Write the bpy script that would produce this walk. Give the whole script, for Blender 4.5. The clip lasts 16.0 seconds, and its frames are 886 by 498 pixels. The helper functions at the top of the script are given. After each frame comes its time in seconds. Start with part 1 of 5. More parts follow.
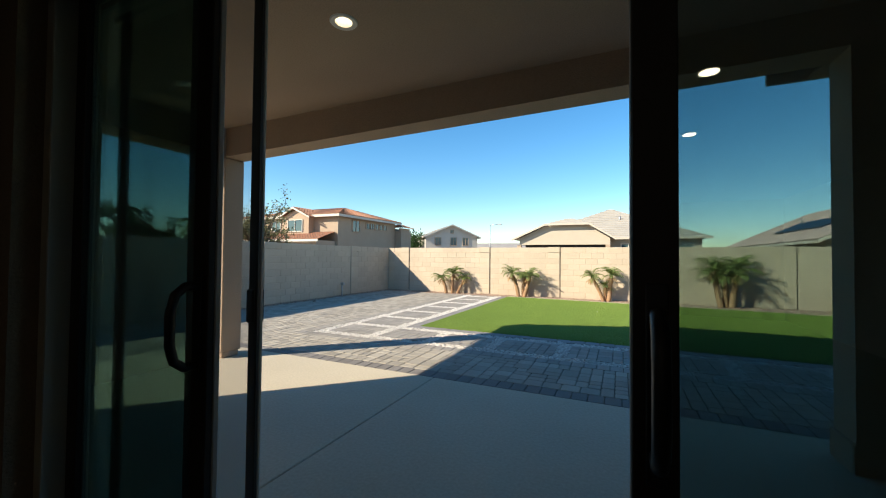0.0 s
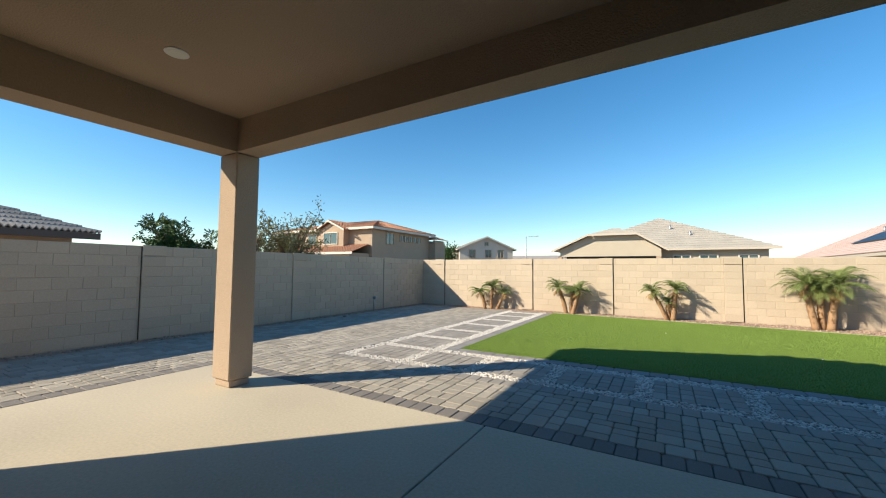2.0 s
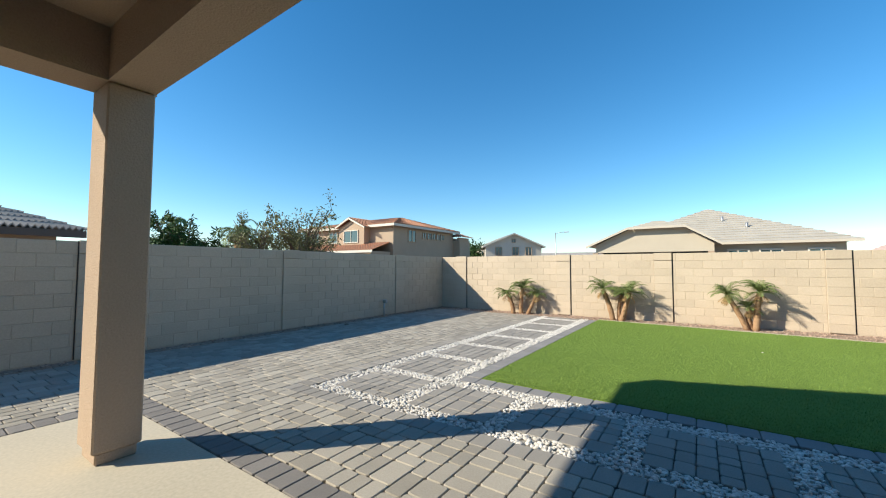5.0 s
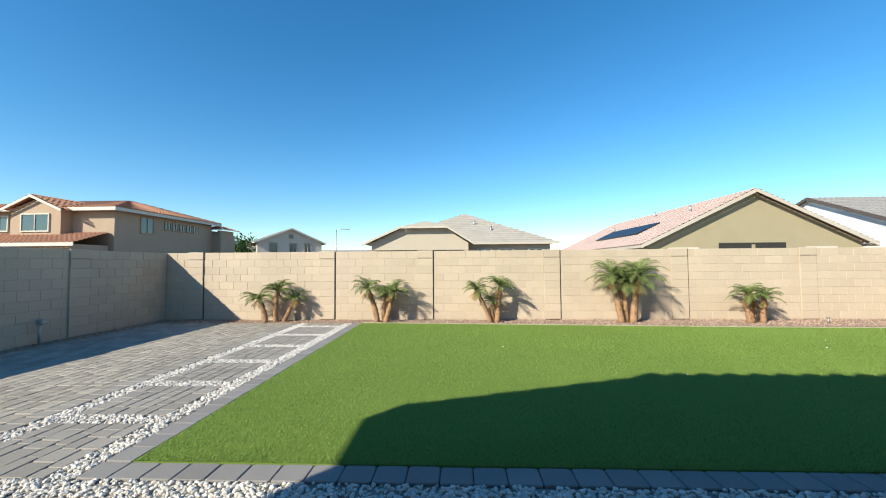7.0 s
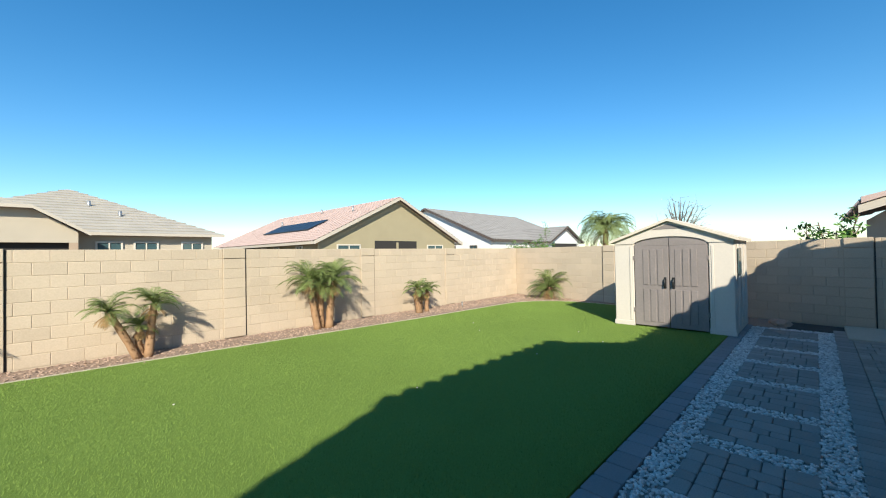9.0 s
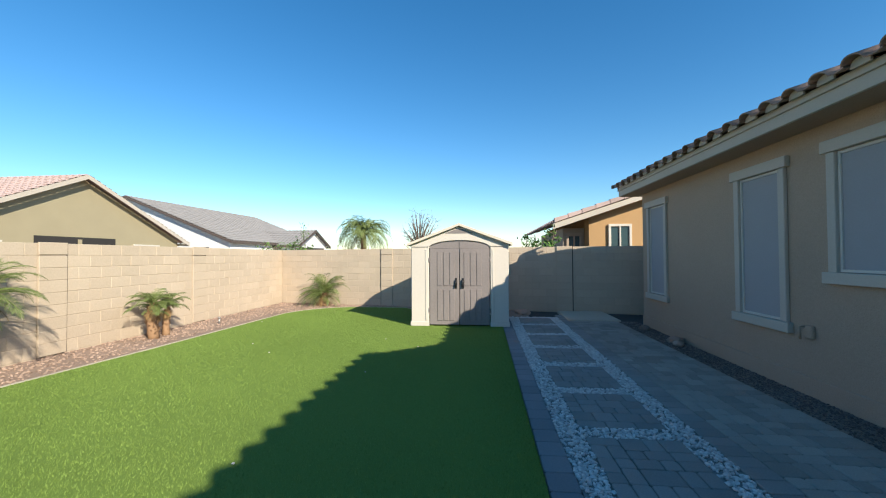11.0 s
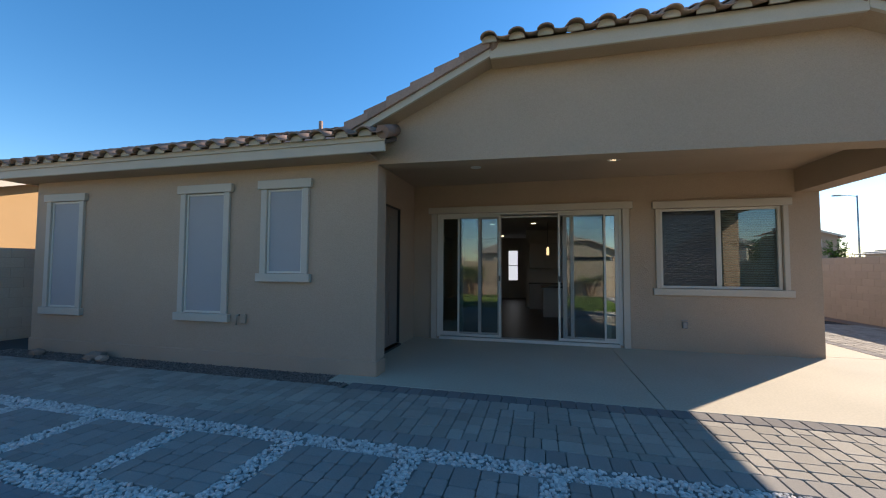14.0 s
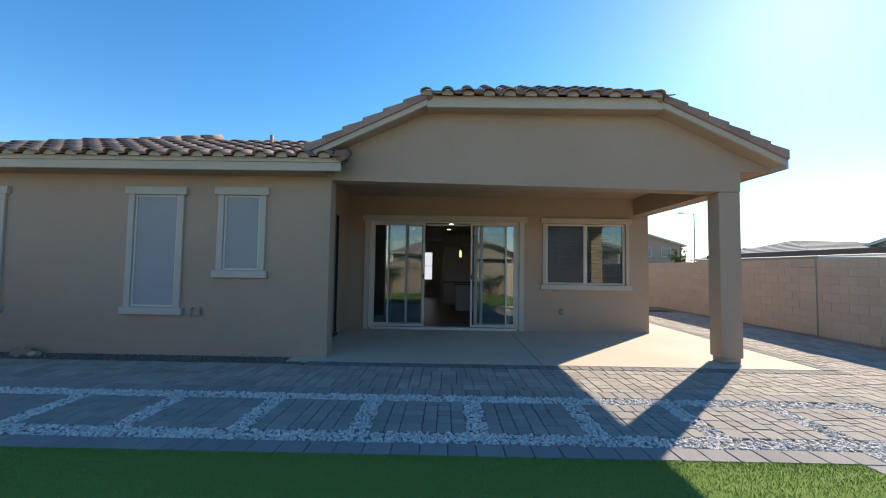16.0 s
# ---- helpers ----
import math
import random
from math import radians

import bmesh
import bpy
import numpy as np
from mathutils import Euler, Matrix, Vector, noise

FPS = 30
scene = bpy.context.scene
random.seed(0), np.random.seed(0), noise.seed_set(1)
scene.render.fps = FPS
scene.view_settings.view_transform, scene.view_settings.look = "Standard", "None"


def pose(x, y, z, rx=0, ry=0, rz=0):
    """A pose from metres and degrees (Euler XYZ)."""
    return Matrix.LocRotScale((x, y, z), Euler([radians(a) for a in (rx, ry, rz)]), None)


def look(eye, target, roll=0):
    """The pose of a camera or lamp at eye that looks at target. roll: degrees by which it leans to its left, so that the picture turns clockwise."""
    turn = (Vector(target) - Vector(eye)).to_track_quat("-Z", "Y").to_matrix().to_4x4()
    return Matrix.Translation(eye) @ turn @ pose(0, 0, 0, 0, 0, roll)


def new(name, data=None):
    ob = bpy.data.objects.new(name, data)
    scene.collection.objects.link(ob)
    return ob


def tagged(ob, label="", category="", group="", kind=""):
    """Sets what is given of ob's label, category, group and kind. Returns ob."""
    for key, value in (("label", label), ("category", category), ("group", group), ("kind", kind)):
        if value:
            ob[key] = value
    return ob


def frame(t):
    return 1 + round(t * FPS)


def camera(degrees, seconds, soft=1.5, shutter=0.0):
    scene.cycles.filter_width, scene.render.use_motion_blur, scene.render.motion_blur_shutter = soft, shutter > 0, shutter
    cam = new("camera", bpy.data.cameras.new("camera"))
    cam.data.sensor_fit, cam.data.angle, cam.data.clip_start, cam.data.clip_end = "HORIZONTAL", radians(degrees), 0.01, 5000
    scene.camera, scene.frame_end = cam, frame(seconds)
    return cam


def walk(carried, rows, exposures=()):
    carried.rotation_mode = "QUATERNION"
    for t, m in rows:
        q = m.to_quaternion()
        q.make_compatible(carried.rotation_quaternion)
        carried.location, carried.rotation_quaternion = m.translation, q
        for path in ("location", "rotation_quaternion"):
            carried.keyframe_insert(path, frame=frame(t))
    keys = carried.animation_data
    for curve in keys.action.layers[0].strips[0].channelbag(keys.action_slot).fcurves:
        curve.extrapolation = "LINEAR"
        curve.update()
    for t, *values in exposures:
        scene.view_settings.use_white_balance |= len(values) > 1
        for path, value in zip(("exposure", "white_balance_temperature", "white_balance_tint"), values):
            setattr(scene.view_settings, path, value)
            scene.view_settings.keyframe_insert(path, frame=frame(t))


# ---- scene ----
cam = camera(98.5, 16.0, soft=1.1)

PATH = [
    (0, (1.092, -0.062, 1.433), (0.247, 1.751, 1.476), 0.5),
    (0.5, (0.879, 0.081, 1.397), (0.044, 1.896, 1.487), 0.5),
    (1, (0.728, 0.359, 1.398), (-0.106, 2.174, 1.502), 0.4),
    (1.5, (0.599, 0.580, 1.373), (-0.266, 2.381, 1.488), 0.3),
    (2, (0.503, 0.780, 1.409), (-0.496, 2.510, 1.518), 0.5),
    (2.5, (0.385, 0.955, 1.413), (-0.706, 2.628, 1.524), 0.4),
    (3, (0.293, 1.200, 1.368), (-0.863, 2.829, 1.479), 0.5),
    (3.2, (0.247, 1.317, 1.355), (-0.944, 2.920, 1.465), 0.5),
    (5.3, (-0.335, 2.75, 1.425), (-1.405, 4.437, 1.518), -0.1),
    (5.5, (-0.325, 2.885, 1.42), (-1.306, 4.626, 1.51), -0.1),
    (6, (-0.312, 3.32, 1.455), (-1.046, 5.179, 1.544), -0.2),
    (6.5, (-0.301, 3.834, 1.452), (-0.758, 5.779, 1.536), -0.2),
    (7, (-0.237, 4.154, 1.45), (-0.32, 6.15, 1.533), -0.4),
    (7.5, (-0.164, 4.494, 1.427), (0.119, 6.472, 1.514), -0.8),
    (8, (-0.168, 4.718, 1.509), (0.506, 6.600, 1.573), -0.7),
    (8.5, (-0.286, 5.170, 1.565), (0.779, 6.862, 1.612), -0.8),
    (9, (-0.431, 5.735, 1.652), (1.000, 7.132, 1.678), -1),
    (9.2, (-0.480, 5.930, 1.696), (1.050, 7.217, 1.704), -0.9),
    (11.3, (0.035, 7.529, 1.553), (2.035, 7.516, 1.599), -0.3),
    (11.5, (0.067, 7.603, 1.544), (2.059, 7.432, 1.591), -0.2),
    (12, (0.155, 7.733, 1.513), (2.073, 7.169, 1.566), 0.1),
    (12.5, (0.238, 7.856, 1.490), (1.937, 6.803, 1.554), 0.1),
    (13, (0.363, 8.026, 1.472), (1.583, 6.443, 1.554), -0.2),
    (13.5, (0.330, 8.325, 1.508), (1.128, 6.493, 1.588), 0.1),
    (14, (0.361, 8.617, 1.495), (0.848, 6.680, 1.587), 0.3),
    (14.5, (0.395, 8.935, 1.474), (0.690, 6.960, 1.575), 0.5),
    (15, (0.463, 9.322, 1.468), (0.600, 7.329, 1.569), 0.7),
    (15.5, (0.516, 9.669, 1.483), (0.574, 7.672, 1.580), 0.8),
    (16, (0.569, 10.037, 1.475), (0.591, 8.039, 1.574), 0.9),
]
# seconds, stops, kelvin, tint: warm under the porch, cooler in the open, rosier once it turns to the shaded house
LIGHT = [(0, 0.93, 6800, 9), (1, 0.88, 6800, 9), (2, 0.73, 6850, 9), (3.2, 0.71, 6800, 9), (5.5, 0.72, 6400, 6), (9, 0.64, 6350, 6), (11.5, 0.65, 6500, 11), (12.5, 0.66, 6600, 15), (13.5, 0.75, 6650, 16), (14.5, 0.95, 6650, 16), (16, 1.0, 6650, 14)]
walk(cam, [(t, look(eye, target, roll)) for t, eye, target, roll in PATH], LIGHT)

# ---- light: low winter sun from behind the house, clear sky ----
SUN_WAY = Vector((1.20, 1.24, -1.03)).normalized()
world = bpy.data.worlds.new("sky")
scene.world = world
world.use_nodes = True
wn = world.node_tree
sky = wn.nodes.new("ShaderNodeTexSky")
sky.sky_type, sky.sun_disc = "NISHITA", False
sky.sun_elevation, sky.sun_rotation = radians(30.0), math.atan2(-SUN_WAY.x, -SUN_WAY.y)
sky.air_density, sky.dust_density, sky.ozone_density = 1.0, 0.13, 3.0
grade = wn.nodes.new("ShaderNodeHueSaturation")
grade.inputs["Saturation"].default_value = 1.30
grade.inputs["Hue"].default_value = 0.496
wn.links.new(sky.outputs[0], grade.inputs["Color"])
wn.links.new(grade.outputs[0], wn.nodes["Background"].inputs[0])
wn.nodes["Background"].inputs[1].default_value = 0.118
sun = new("sun", bpy.data.lights.new("sun", "SUN"))
sun.data.energy, sun.data.angle, sun.data.color = 5.0, radians(0.55), (1.0, 0.90, 0.74)
sun.rotation_mode = "QUATERNION"
sun.rotation_quaternion = SUN_WAY.to_track_quat("-Z", "Y")
tagged(sun, kind="structure")


# ---- materials ----
def rgb(c):
    return (*c, 1.0)


def material(name, base, rough=0.8, metal=0.0, var=0.12, scale=6.0, fine=60.0, bump=0.15, bump_scale=90.0, piece=0.0, spec=0.4, depth=0.01):
    """Plain surface with stains at one scale, grain at another, relief, and a shift of tone from piece to piece."""
    m = bpy.data.materials.new(name)
    m.use_nodes = True
    n, l = m.node_tree.nodes, m.node_tree.links
    b = n["Principled BSDF"]
    b.inputs["Roughness"].default_value, b.inputs["Metallic"].default_value = rough, metal
    b.inputs["Specular IOR Level"].default_value = spec
    co = n.new("ShaderNodeTexCoord")
    geo = n.new("ShaderNodeNewGeometry")
    big, small = n.new("ShaderNodeTexNoise"), n.new("ShaderNodeTexNoise")
    big.inputs["Scale"].default_value, big.inputs["Detail"].default_value = scale * 0.2, 4
    small.inputs["Scale"].default_value, small.inputs["Detail"].default_value = fine, 3
    for tex in (big, small):
        l.new(geo.outputs["Position"], tex.inputs["Vector"])
    mix = n.new("ShaderNodeMath")
    mix.operation = "ADD"
    l.new(big.outputs[0], mix.inputs[0])
    l.new(small.outputs[0], mix.inputs[1])
    span = n.new("ShaderNodeMapRange")
    span.inputs["From Min"].default_value, span.inputs["From Max"].default_value = 0.6, 1.4
    span.inputs["To Min"].default_value, span.inputs["To Max"].default_value = 1 - var, 1 + var
    l.new(mix.outputs[0], span.inputs["Value"])
    value = span.outputs[0]
    if piece:
        info = n.new("ShaderNodeObjectInfo")
        add = n.new("ShaderNodeMath")
        add.operation = "ADD"
        l.new(info.outputs["Random"], add.inputs[0])
        l.new(geo.outputs["Random Per Island"], add.inputs[1])
        fr = n.new("ShaderNodeMath")
        fr.operation = "FRACT"
        l.new(add.outputs[0], fr.inputs[0])
        pr = n.new("ShaderNodeMapRange")
        pr.inputs["To Min"].default_value, pr.inputs["To Max"].default_value = 1 - piece, 1 + piece
        l.new(fr.outputs[0], pr.inputs["Value"])
        mul = n.new("ShaderNodeMath")
        mul.operation = "MULTIPLY"
        l.new(value, mul.inputs[0])
        l.new(pr.outputs[0], mul.inputs[1])
        value = mul.outputs[0]
    tone = n.new("ShaderNodeVectorMath")
    tone.operation = "SCALE"
    tone.inputs[0].default_value = base
    l.new(value, tone.inputs["Scale"])
    l.new(tone.outputs[0], b.inputs["Base Color"])
    if bump:
        rel = n.new("ShaderNodeTexNoise")
        rel.inputs["Scale"].default_value, rel.inputs["Detail"].default_value = bump_scale, 4
        l.new(geo.outputs["Position"], rel.inputs["Vector"])
        bp = n.new("ShaderNodeBump")
        bp.inputs["Strength"].default_value, bp.inputs["Distance"].default_value = bump, depth
        l.new(rel.outputs[0], bp.inputs["Height"])
        l.new(bp.outputs[0], b.inputs["Normal"])
    return m


def glass_material(name, tint, rough=0.0, mirror=0.12):
    m = bpy.data.materials.new(name)
    m.use_nodes = True
    n, l = m.node_tree.nodes, m.node_tree.links
    n.clear()
    out, mixer = n.new("ShaderNodeOutputMaterial"), n.new("ShaderNodeMixShader")
    clear, gloss, edge = n.new("ShaderNodeBsdfTransparent"), n.new("ShaderNodeBsdfGlossy"), n.new("ShaderNodeLayerWeight")
    clear.inputs[0].default_value = rgb(tint)
    gloss.inputs["Roughness"].default_value = rough
    edge.inputs["Blend"].default_value = 0.5
    steep, lift = n.new("ShaderNodeMath"), n.new("ShaderNodeMath")
    steep.operation, steep.inputs[1].default_value = "POWER", 4.0
    lift.operation, lift.inputs[1].default_value, lift.inputs[2].default_value = "MULTIPLY_ADD", 0.7, mirror
    l.new(edge.outputs["Facing"], steep.inputs[0])
    l.new(steep.outputs[0], lift.inputs[0])
    l.new(lift.outputs[0], mixer.inputs[0])
    l.new(clear.outputs[0], mixer.inputs[1])
    l.new(gloss.outputs[0], mixer.inputs[2])
    l.new(mixer.outputs[0], out.inputs[0])
    return m


def glow_material(name, color, power):
    m = bpy.data.materials.new(name)
    m.use_nodes = True
    b = m.node_tree.nodes["Principled BSDF"]
    b.inputs["Base Color"].default_value = rgb((0.8, 0.8, 0.8))
    b.inputs["Emission Color"].default_value, b.inputs["Emission Strength"].default_value = rgb(color), power
    return m


STUCCO = material("tan stucco", (0.40, 0.302, 0.222), 0.92, var=0.12, scale=3, fine=70, bump=0.8, bump_scale=75, spec=0.15)
TRIM = material("cream painted trim", (0.47, 0.42, 0.35), 0.7, var=0.06, bump=0.25, bump_scale=120, spec=0.25)
BLOCK = material("tan concrete block", (0.50, 0.41, 0.31), 0.95, var=0.10, scale=4, fine=50, bump=0.5, bump_scale=110, piece=0.05, spec=0.1)
BLOCK_JOINT = material("block mortar", (0.47, 0.385, 0.29), 0.95, var=0.1, bump=0.4, spec=0.1)
WALL_GAP = material("dark wall joint", (0.075, 0.062, 0.052), 0.95, bump=0.2, spec=0.1)
PAVER = material("grey concrete paver", (0.33, 0.298, 0.25), 0.9, var=0.16, scale=5, fine=90, bump=0.5, bump_scale=140, piece=0.17, spec=0.2)
PAVER_SLATE = material("slate grey concrete paver", (0.285, 0.262, 0.232), 0.9, var=0.16, scale=5, fine=90, bump=0.5, bump_scale=140, piece=0.11, spec=0.2)
PAVER_KERB = material("blue-grey concrete paver", (0.24, 0.228, 0.22), 0.9, var=0.10, bump=0.5, bump_scale=140, piece=0.08, spec=0.2)
PAVER_DARK = material("charcoal concrete paver", (0.195, 0.18, 0.168), 0.9, var=0.12, bump=0.5, bump_scale=140, piece=0.10, spec=0.2)
SAND = material("joint sand", (0.085, 0.078, 0.07), 0.97, var=0.2, bump=0.4, spec=0.1)
SLAB = material("patio concrete", (0.47, 0.415, 0.32), 0.85, var=0.15, scale=3, fine=40, bump=0.15, bump_scale=160, spec=0.25)
TURF_BASE = material("turf backing", (0.152, 0.228, 0.047), 0.95, var=0.12, scale=3, fine=140, bump=0.5, bump_scale=260, spec=0.1)
TURF = material("artificial turf", (0.182, 0.268, 0.058), 0.8, var=0.14, scale=2.5, fine=20, bump=0.0, piece=0.15, spec=0.15)
PEBBLE = material("white marble pebble", (0.58, 0.545, 0.50), 0.7, var=0.10, bump=0.3, bump_scale=160, piece=0.22, spec=0.3)
PEBBLE_BED = material("pale pebble fines", (0.27, 0.255, 0.23), 0.9, var=0.2, scale=8, fine=90, bump=0.6, bump_scale=90, spec=0.2)
HOUSE_ROCK = material("brown river gravel", (0.17, 0.13, 0.11), 0.92, var=0.2, bump=0.5, bump_scale=120, piece=0.4, spec=0.15)
ROCK = material("tan desert gravel", (0.36, 0.26, 0.20), 0.92, var=0.15, bump=0.5, bump_scale=120, piece=0.35, spec=0.15)
EARTH = material("decomposed granite", (0.30, 0.22, 0.17), 0.96, var=0.2, scale=6, fine=60, bump=0.7, bump_scale=60, spec=0.1)
GROUND = material("desert ground", (0.28, 0.22, 0.17), 0.96, var=0.2, scale=1, fine=8, bump=0.4, bump_scale=20, spec=0.1)
TILE = material("brown concrete roof tile", (0.32, 0.215, 0.17), 0.85, var=0.18, scale=6, fine=50, bump=0.4, bump_scale=90, piece=0.22, spec=0.25)
TILE_RED = material("terracotta roof tile", (0.42, 0.215, 0.135), 0.88, var=0.15, bump=0.3, piece=0.15, spec=0.2)
TILE_PINK = material("weathered pink roof tile", (0.45, 0.34, 0.305), 0.88, var=0.15, bump=0.3, piece=0.12, spec=0.2)
TILE_GREY = material("pale grey roof tile", (0.42, 0.385, 0.335), 0.88, var=0.14, bump=0.3, piece=0.12, spec=0.2)
TILE_SLATE = material("slate grey roof tile", (0.30, 0.285, 0.275), 0.88, var=0.14, bump=0.3, piece=0.12, spec=0.2)
STUCCO_OLIVE = material("olive tan stucco", (0.33, 0.285, 0.185), 0.92, var=0.06, bump=0.3, spec=0.15)
STUCCO_PALE = material("pale cream stucco", (0.55, 0.50, 0.43), 0.92, var=0.06, bump=0.3, spec=0.15)
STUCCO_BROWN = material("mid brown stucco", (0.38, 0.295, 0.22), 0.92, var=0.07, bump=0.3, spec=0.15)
STUCCO_GOLD = material("golden stucco", (0.42, 0.265, 0.13), 0.92, var=0.08, bump=0.4, spec=0.15)
STUCCO_SAND = material("sand stucco", (0.44, 0.385, 0.305), 0.92, var=0.06, bump=0.3, spec=0.15)
STUCCO_WHITE = material("off-white stucco", (0.66, 0.66, 0.64), 0.92, var=0.05, bump=0.3, spec=0.15)
WHITE_TRIM = material("pale painted trim", (0.56, 0.52, 0.45), 0.7, var=0.05, bump=0.15)
DARK_TRIM = material("dark brown fascia", (0.09, 0.07, 0.06), 0.7, var=0.1, bump=0.15)
FAR_GLASS = material("shaded house glass", (0.05, 0.09, 0.10), 0.08, var=0.1, bump=0.0, spec=0.8)
# near-black colour for the shade inside the neighbours' covered patios
PATIO_SHADE = material("painted patio shade", (0.03, 0.028, 0.026), 0.9, bump=0.0)
SOLAR = material("solar panel", (0.014, 0.015, 0.02), 0.4, var=0.1, bump=0.0, spec=0.7)
SCREEN = material("grey sun screen mesh", (0.33, 0.325, 0.325), 0.9, var=0.04, bump=0.15, bump_scale=700, spec=0.2)
WHITE_VINYL = material("almond white vinyl frame", (0.55, 0.52, 0.46), 0.45, var=0.04, bump=0.03, spec=0.4)
# near-black tone puts the backlit silhouette of the vinyl into the colour
DARK_FRAME = material("frame in dark backlit tone", (0.035, 0.028, 0.024), 0.45, var=0.1, bump=0.05, spec=0.45)
BLACK = material("black plastic", (0.018, 0.018, 0.019), 0.4, var=0.1, bump=0.05, spec=0.5)
DOOR_PAINT = material("taupe painted door", (0.22, 0.18, 0.15), 0.6, var=0.05, bump=0.1)
BLIND = material("pale window blind", (0.55, 0.54, 0.50), 0.7, var=0.05, bump=0.0)
SHED_CREAM = material("cream resin wall", (0.60, 0.545, 0.475), 0.65, var=0.05, scale=3, fine=30, bump=0.12, bump_scale=60, spec=0.35)
SHED_GREY = material("taupe resin door", (0.23, 0.20, 0.19), 0.62, var=0.12, scale=9, fine=25, bump=0.15, bump_scale=40, spec=0.35)
SHED_ROOF = material("warm cream resin roof", (0.62, 0.55, 0.45), 0.65, var=0.05, bump=0.12, bump_scale=60, spec=0.35)
BARK = material("fibrous palm trunk", (0.34, 0.21, 0.12), 0.95, var=0.3, scale=20, fine=90, bump=0.9, bump_scale=40, spec=0.1)
WOOD_BARK = material("grey bark", (0.16, 0.12, 0.09), 0.95, var=0.3, scale=20, fine=60, bump=0.8, bump_scale=30, spec=0.1)
FROND = material("palm frond", (0.17, 0.215, 0.065), 0.6, var=0.25, scale=10, fine=20, bump=0.0, piece=0.25, spec=0.3)
DRY_FROND = material("dry palm frond", (0.34, 0.22, 0.10), 0.8, var=0.25, scale=10, fine=20, bump=0.0, piece=0.25, spec=0.15)
LEAF = material("dark green leaf", (0.040, 0.085, 0.020), 0.6, var=0.3, scale=6, fine=14, bump=0.0, piece=0.35, spec=0.25)
LEAF_GREY = material("grey-green leaf", (0.19, 0.185, 0.085), 0.7, var=0.3, scale=6, fine=14, bump=0.0, piece=0.35, spec=0.2)
LEAF_BRIGHT = material("bright green leaf", (0.085, 0.165, 0.030), 0.6, var=0.3, scale=6, fine=14, bump=0.0, piece=0.35, spec=0.25)
TWIG = material("bare pale twig", (0.46, 0.42, 0.37), 0.9, var=0.2, bump=0.2)
INNER_WALL = material("interior wall paint", (0.50, 0.47, 0.43), 0.85, var=0.03, bump=0.08)
INNER_FLOOR = material("dark wood plank floor", (0.05, 0.038, 0.031), 0.42, var=0.25, scale=8, fine=30, bump=0.05, piece=0.25, spec=0.5)
CABINET = material("grey cabinet paint", (0.36, 0.34, 0.32), 0.5, var=0.04, bump=0.03)
COUNTER = material("dark stone counter", (0.07, 0.06, 0.055), 0.25, var=0.2, bump=0.03, spec=0.5)
STEEL = material("galvanised steel", (0.42, 0.42, 0.42), 0.5, 0.8, var=0.1, bump=0.05)
GREY_BOX = material("grey outlet cover", (0.25, 0.235, 0.22), 0.55, var=0.05, bump=0.05)
GLASS = glass_material("clear window glass", (0.62, 0.72, 0.70), mirror=0.13)
WINDOW_SCREEN = glass_material("dark insect screen", (0.50, 0.52, 0.55), 0.5, 0.05)
SCREEN_MESH = glass_material("insect mesh", (0.85, 0.85, 0.85), 0.6, 0.02)
SHADE_GLASS = glass_material("tinted slider glass", (0.64, 0.76, 0.73), mirror=0.22)
LAMP = glow_material("warm downlight", (1.0, 0.84, 0.58), 4.5)
PENDANT_GLOW = glow_material("warm pendant glass", (1.0, 0.72, 0.36), 0.7)
DAY_GLOW = glow_material("bright room window", (0.85, 0.93, 1.0), 0.42)
LENS_OFF = material("frosted white lens", (0.75, 0.72, 0.66), 0.5, var=0.03, bump=0.0)


# ---- building helpers ----
def mesh_of(name, bm, mats):
    me = bpy.data.meshes.new(name)
    bm.to_mesh(me)
    bm.free()
    for m in mats if isinstance(mats, (list, tuple)) else [mats]:
        me.materials.append(m)
    return me


def part(name, bm, mat, parent=None, label=""):
    ob = new(name, mesh_of(name, bm, mat))
    if parent is not None:
        ob.parent = parent
    if label:
        tagged(ob, label)
    return ob


def thing(name, label, category, at=(0, 0, 0), rz=0.0, group=""):
    ob = new(name)
    ob.location, ob.rotation_euler = at, (0, 0, radians(rz))
    ob.empty_display_size = 0.1
    return tagged(ob, label, category, group)


def structure(name, bm, mat, label="", category=""):
    ob = part(name, bm, mat)
    return tagged(ob, label, category, kind="structure")


def box(bm, a, b, bevel=0.0, mat=0):
    lo, hi = [min(p, q) for p, q in zip(a, b)], [max(p, q) for p, q in zip(a, b)]
    made = bmesh.ops.create_cube(bm, size=1.0, matrix=Matrix.Translation([(p + q) / 2 for p, q in zip(lo, hi)]) @ Matrix.Diagonal([q - p for p, q in zip(lo, hi)] + [1]))
    faces = {f for v in made["verts"] for f in v.link_faces}
    for f in faces:
        f.material_index = mat
    if bevel:
        edges = list({e for v in made["verts"] for e in v.link_edges})
        bmesh.ops.bevel(bm, geom=edges, offset=bevel, segments=1, affect="EDGES", profile=0.7)
    return bm


def boxed(a, b, bevel=0.0):
    return box(bmesh.new(), a, b, bevel)


def poly(bm, pts, mat=0):
    f = bm.faces.new([bm.verts.new(p) for p in pts])
    f.material_index = mat
    return f


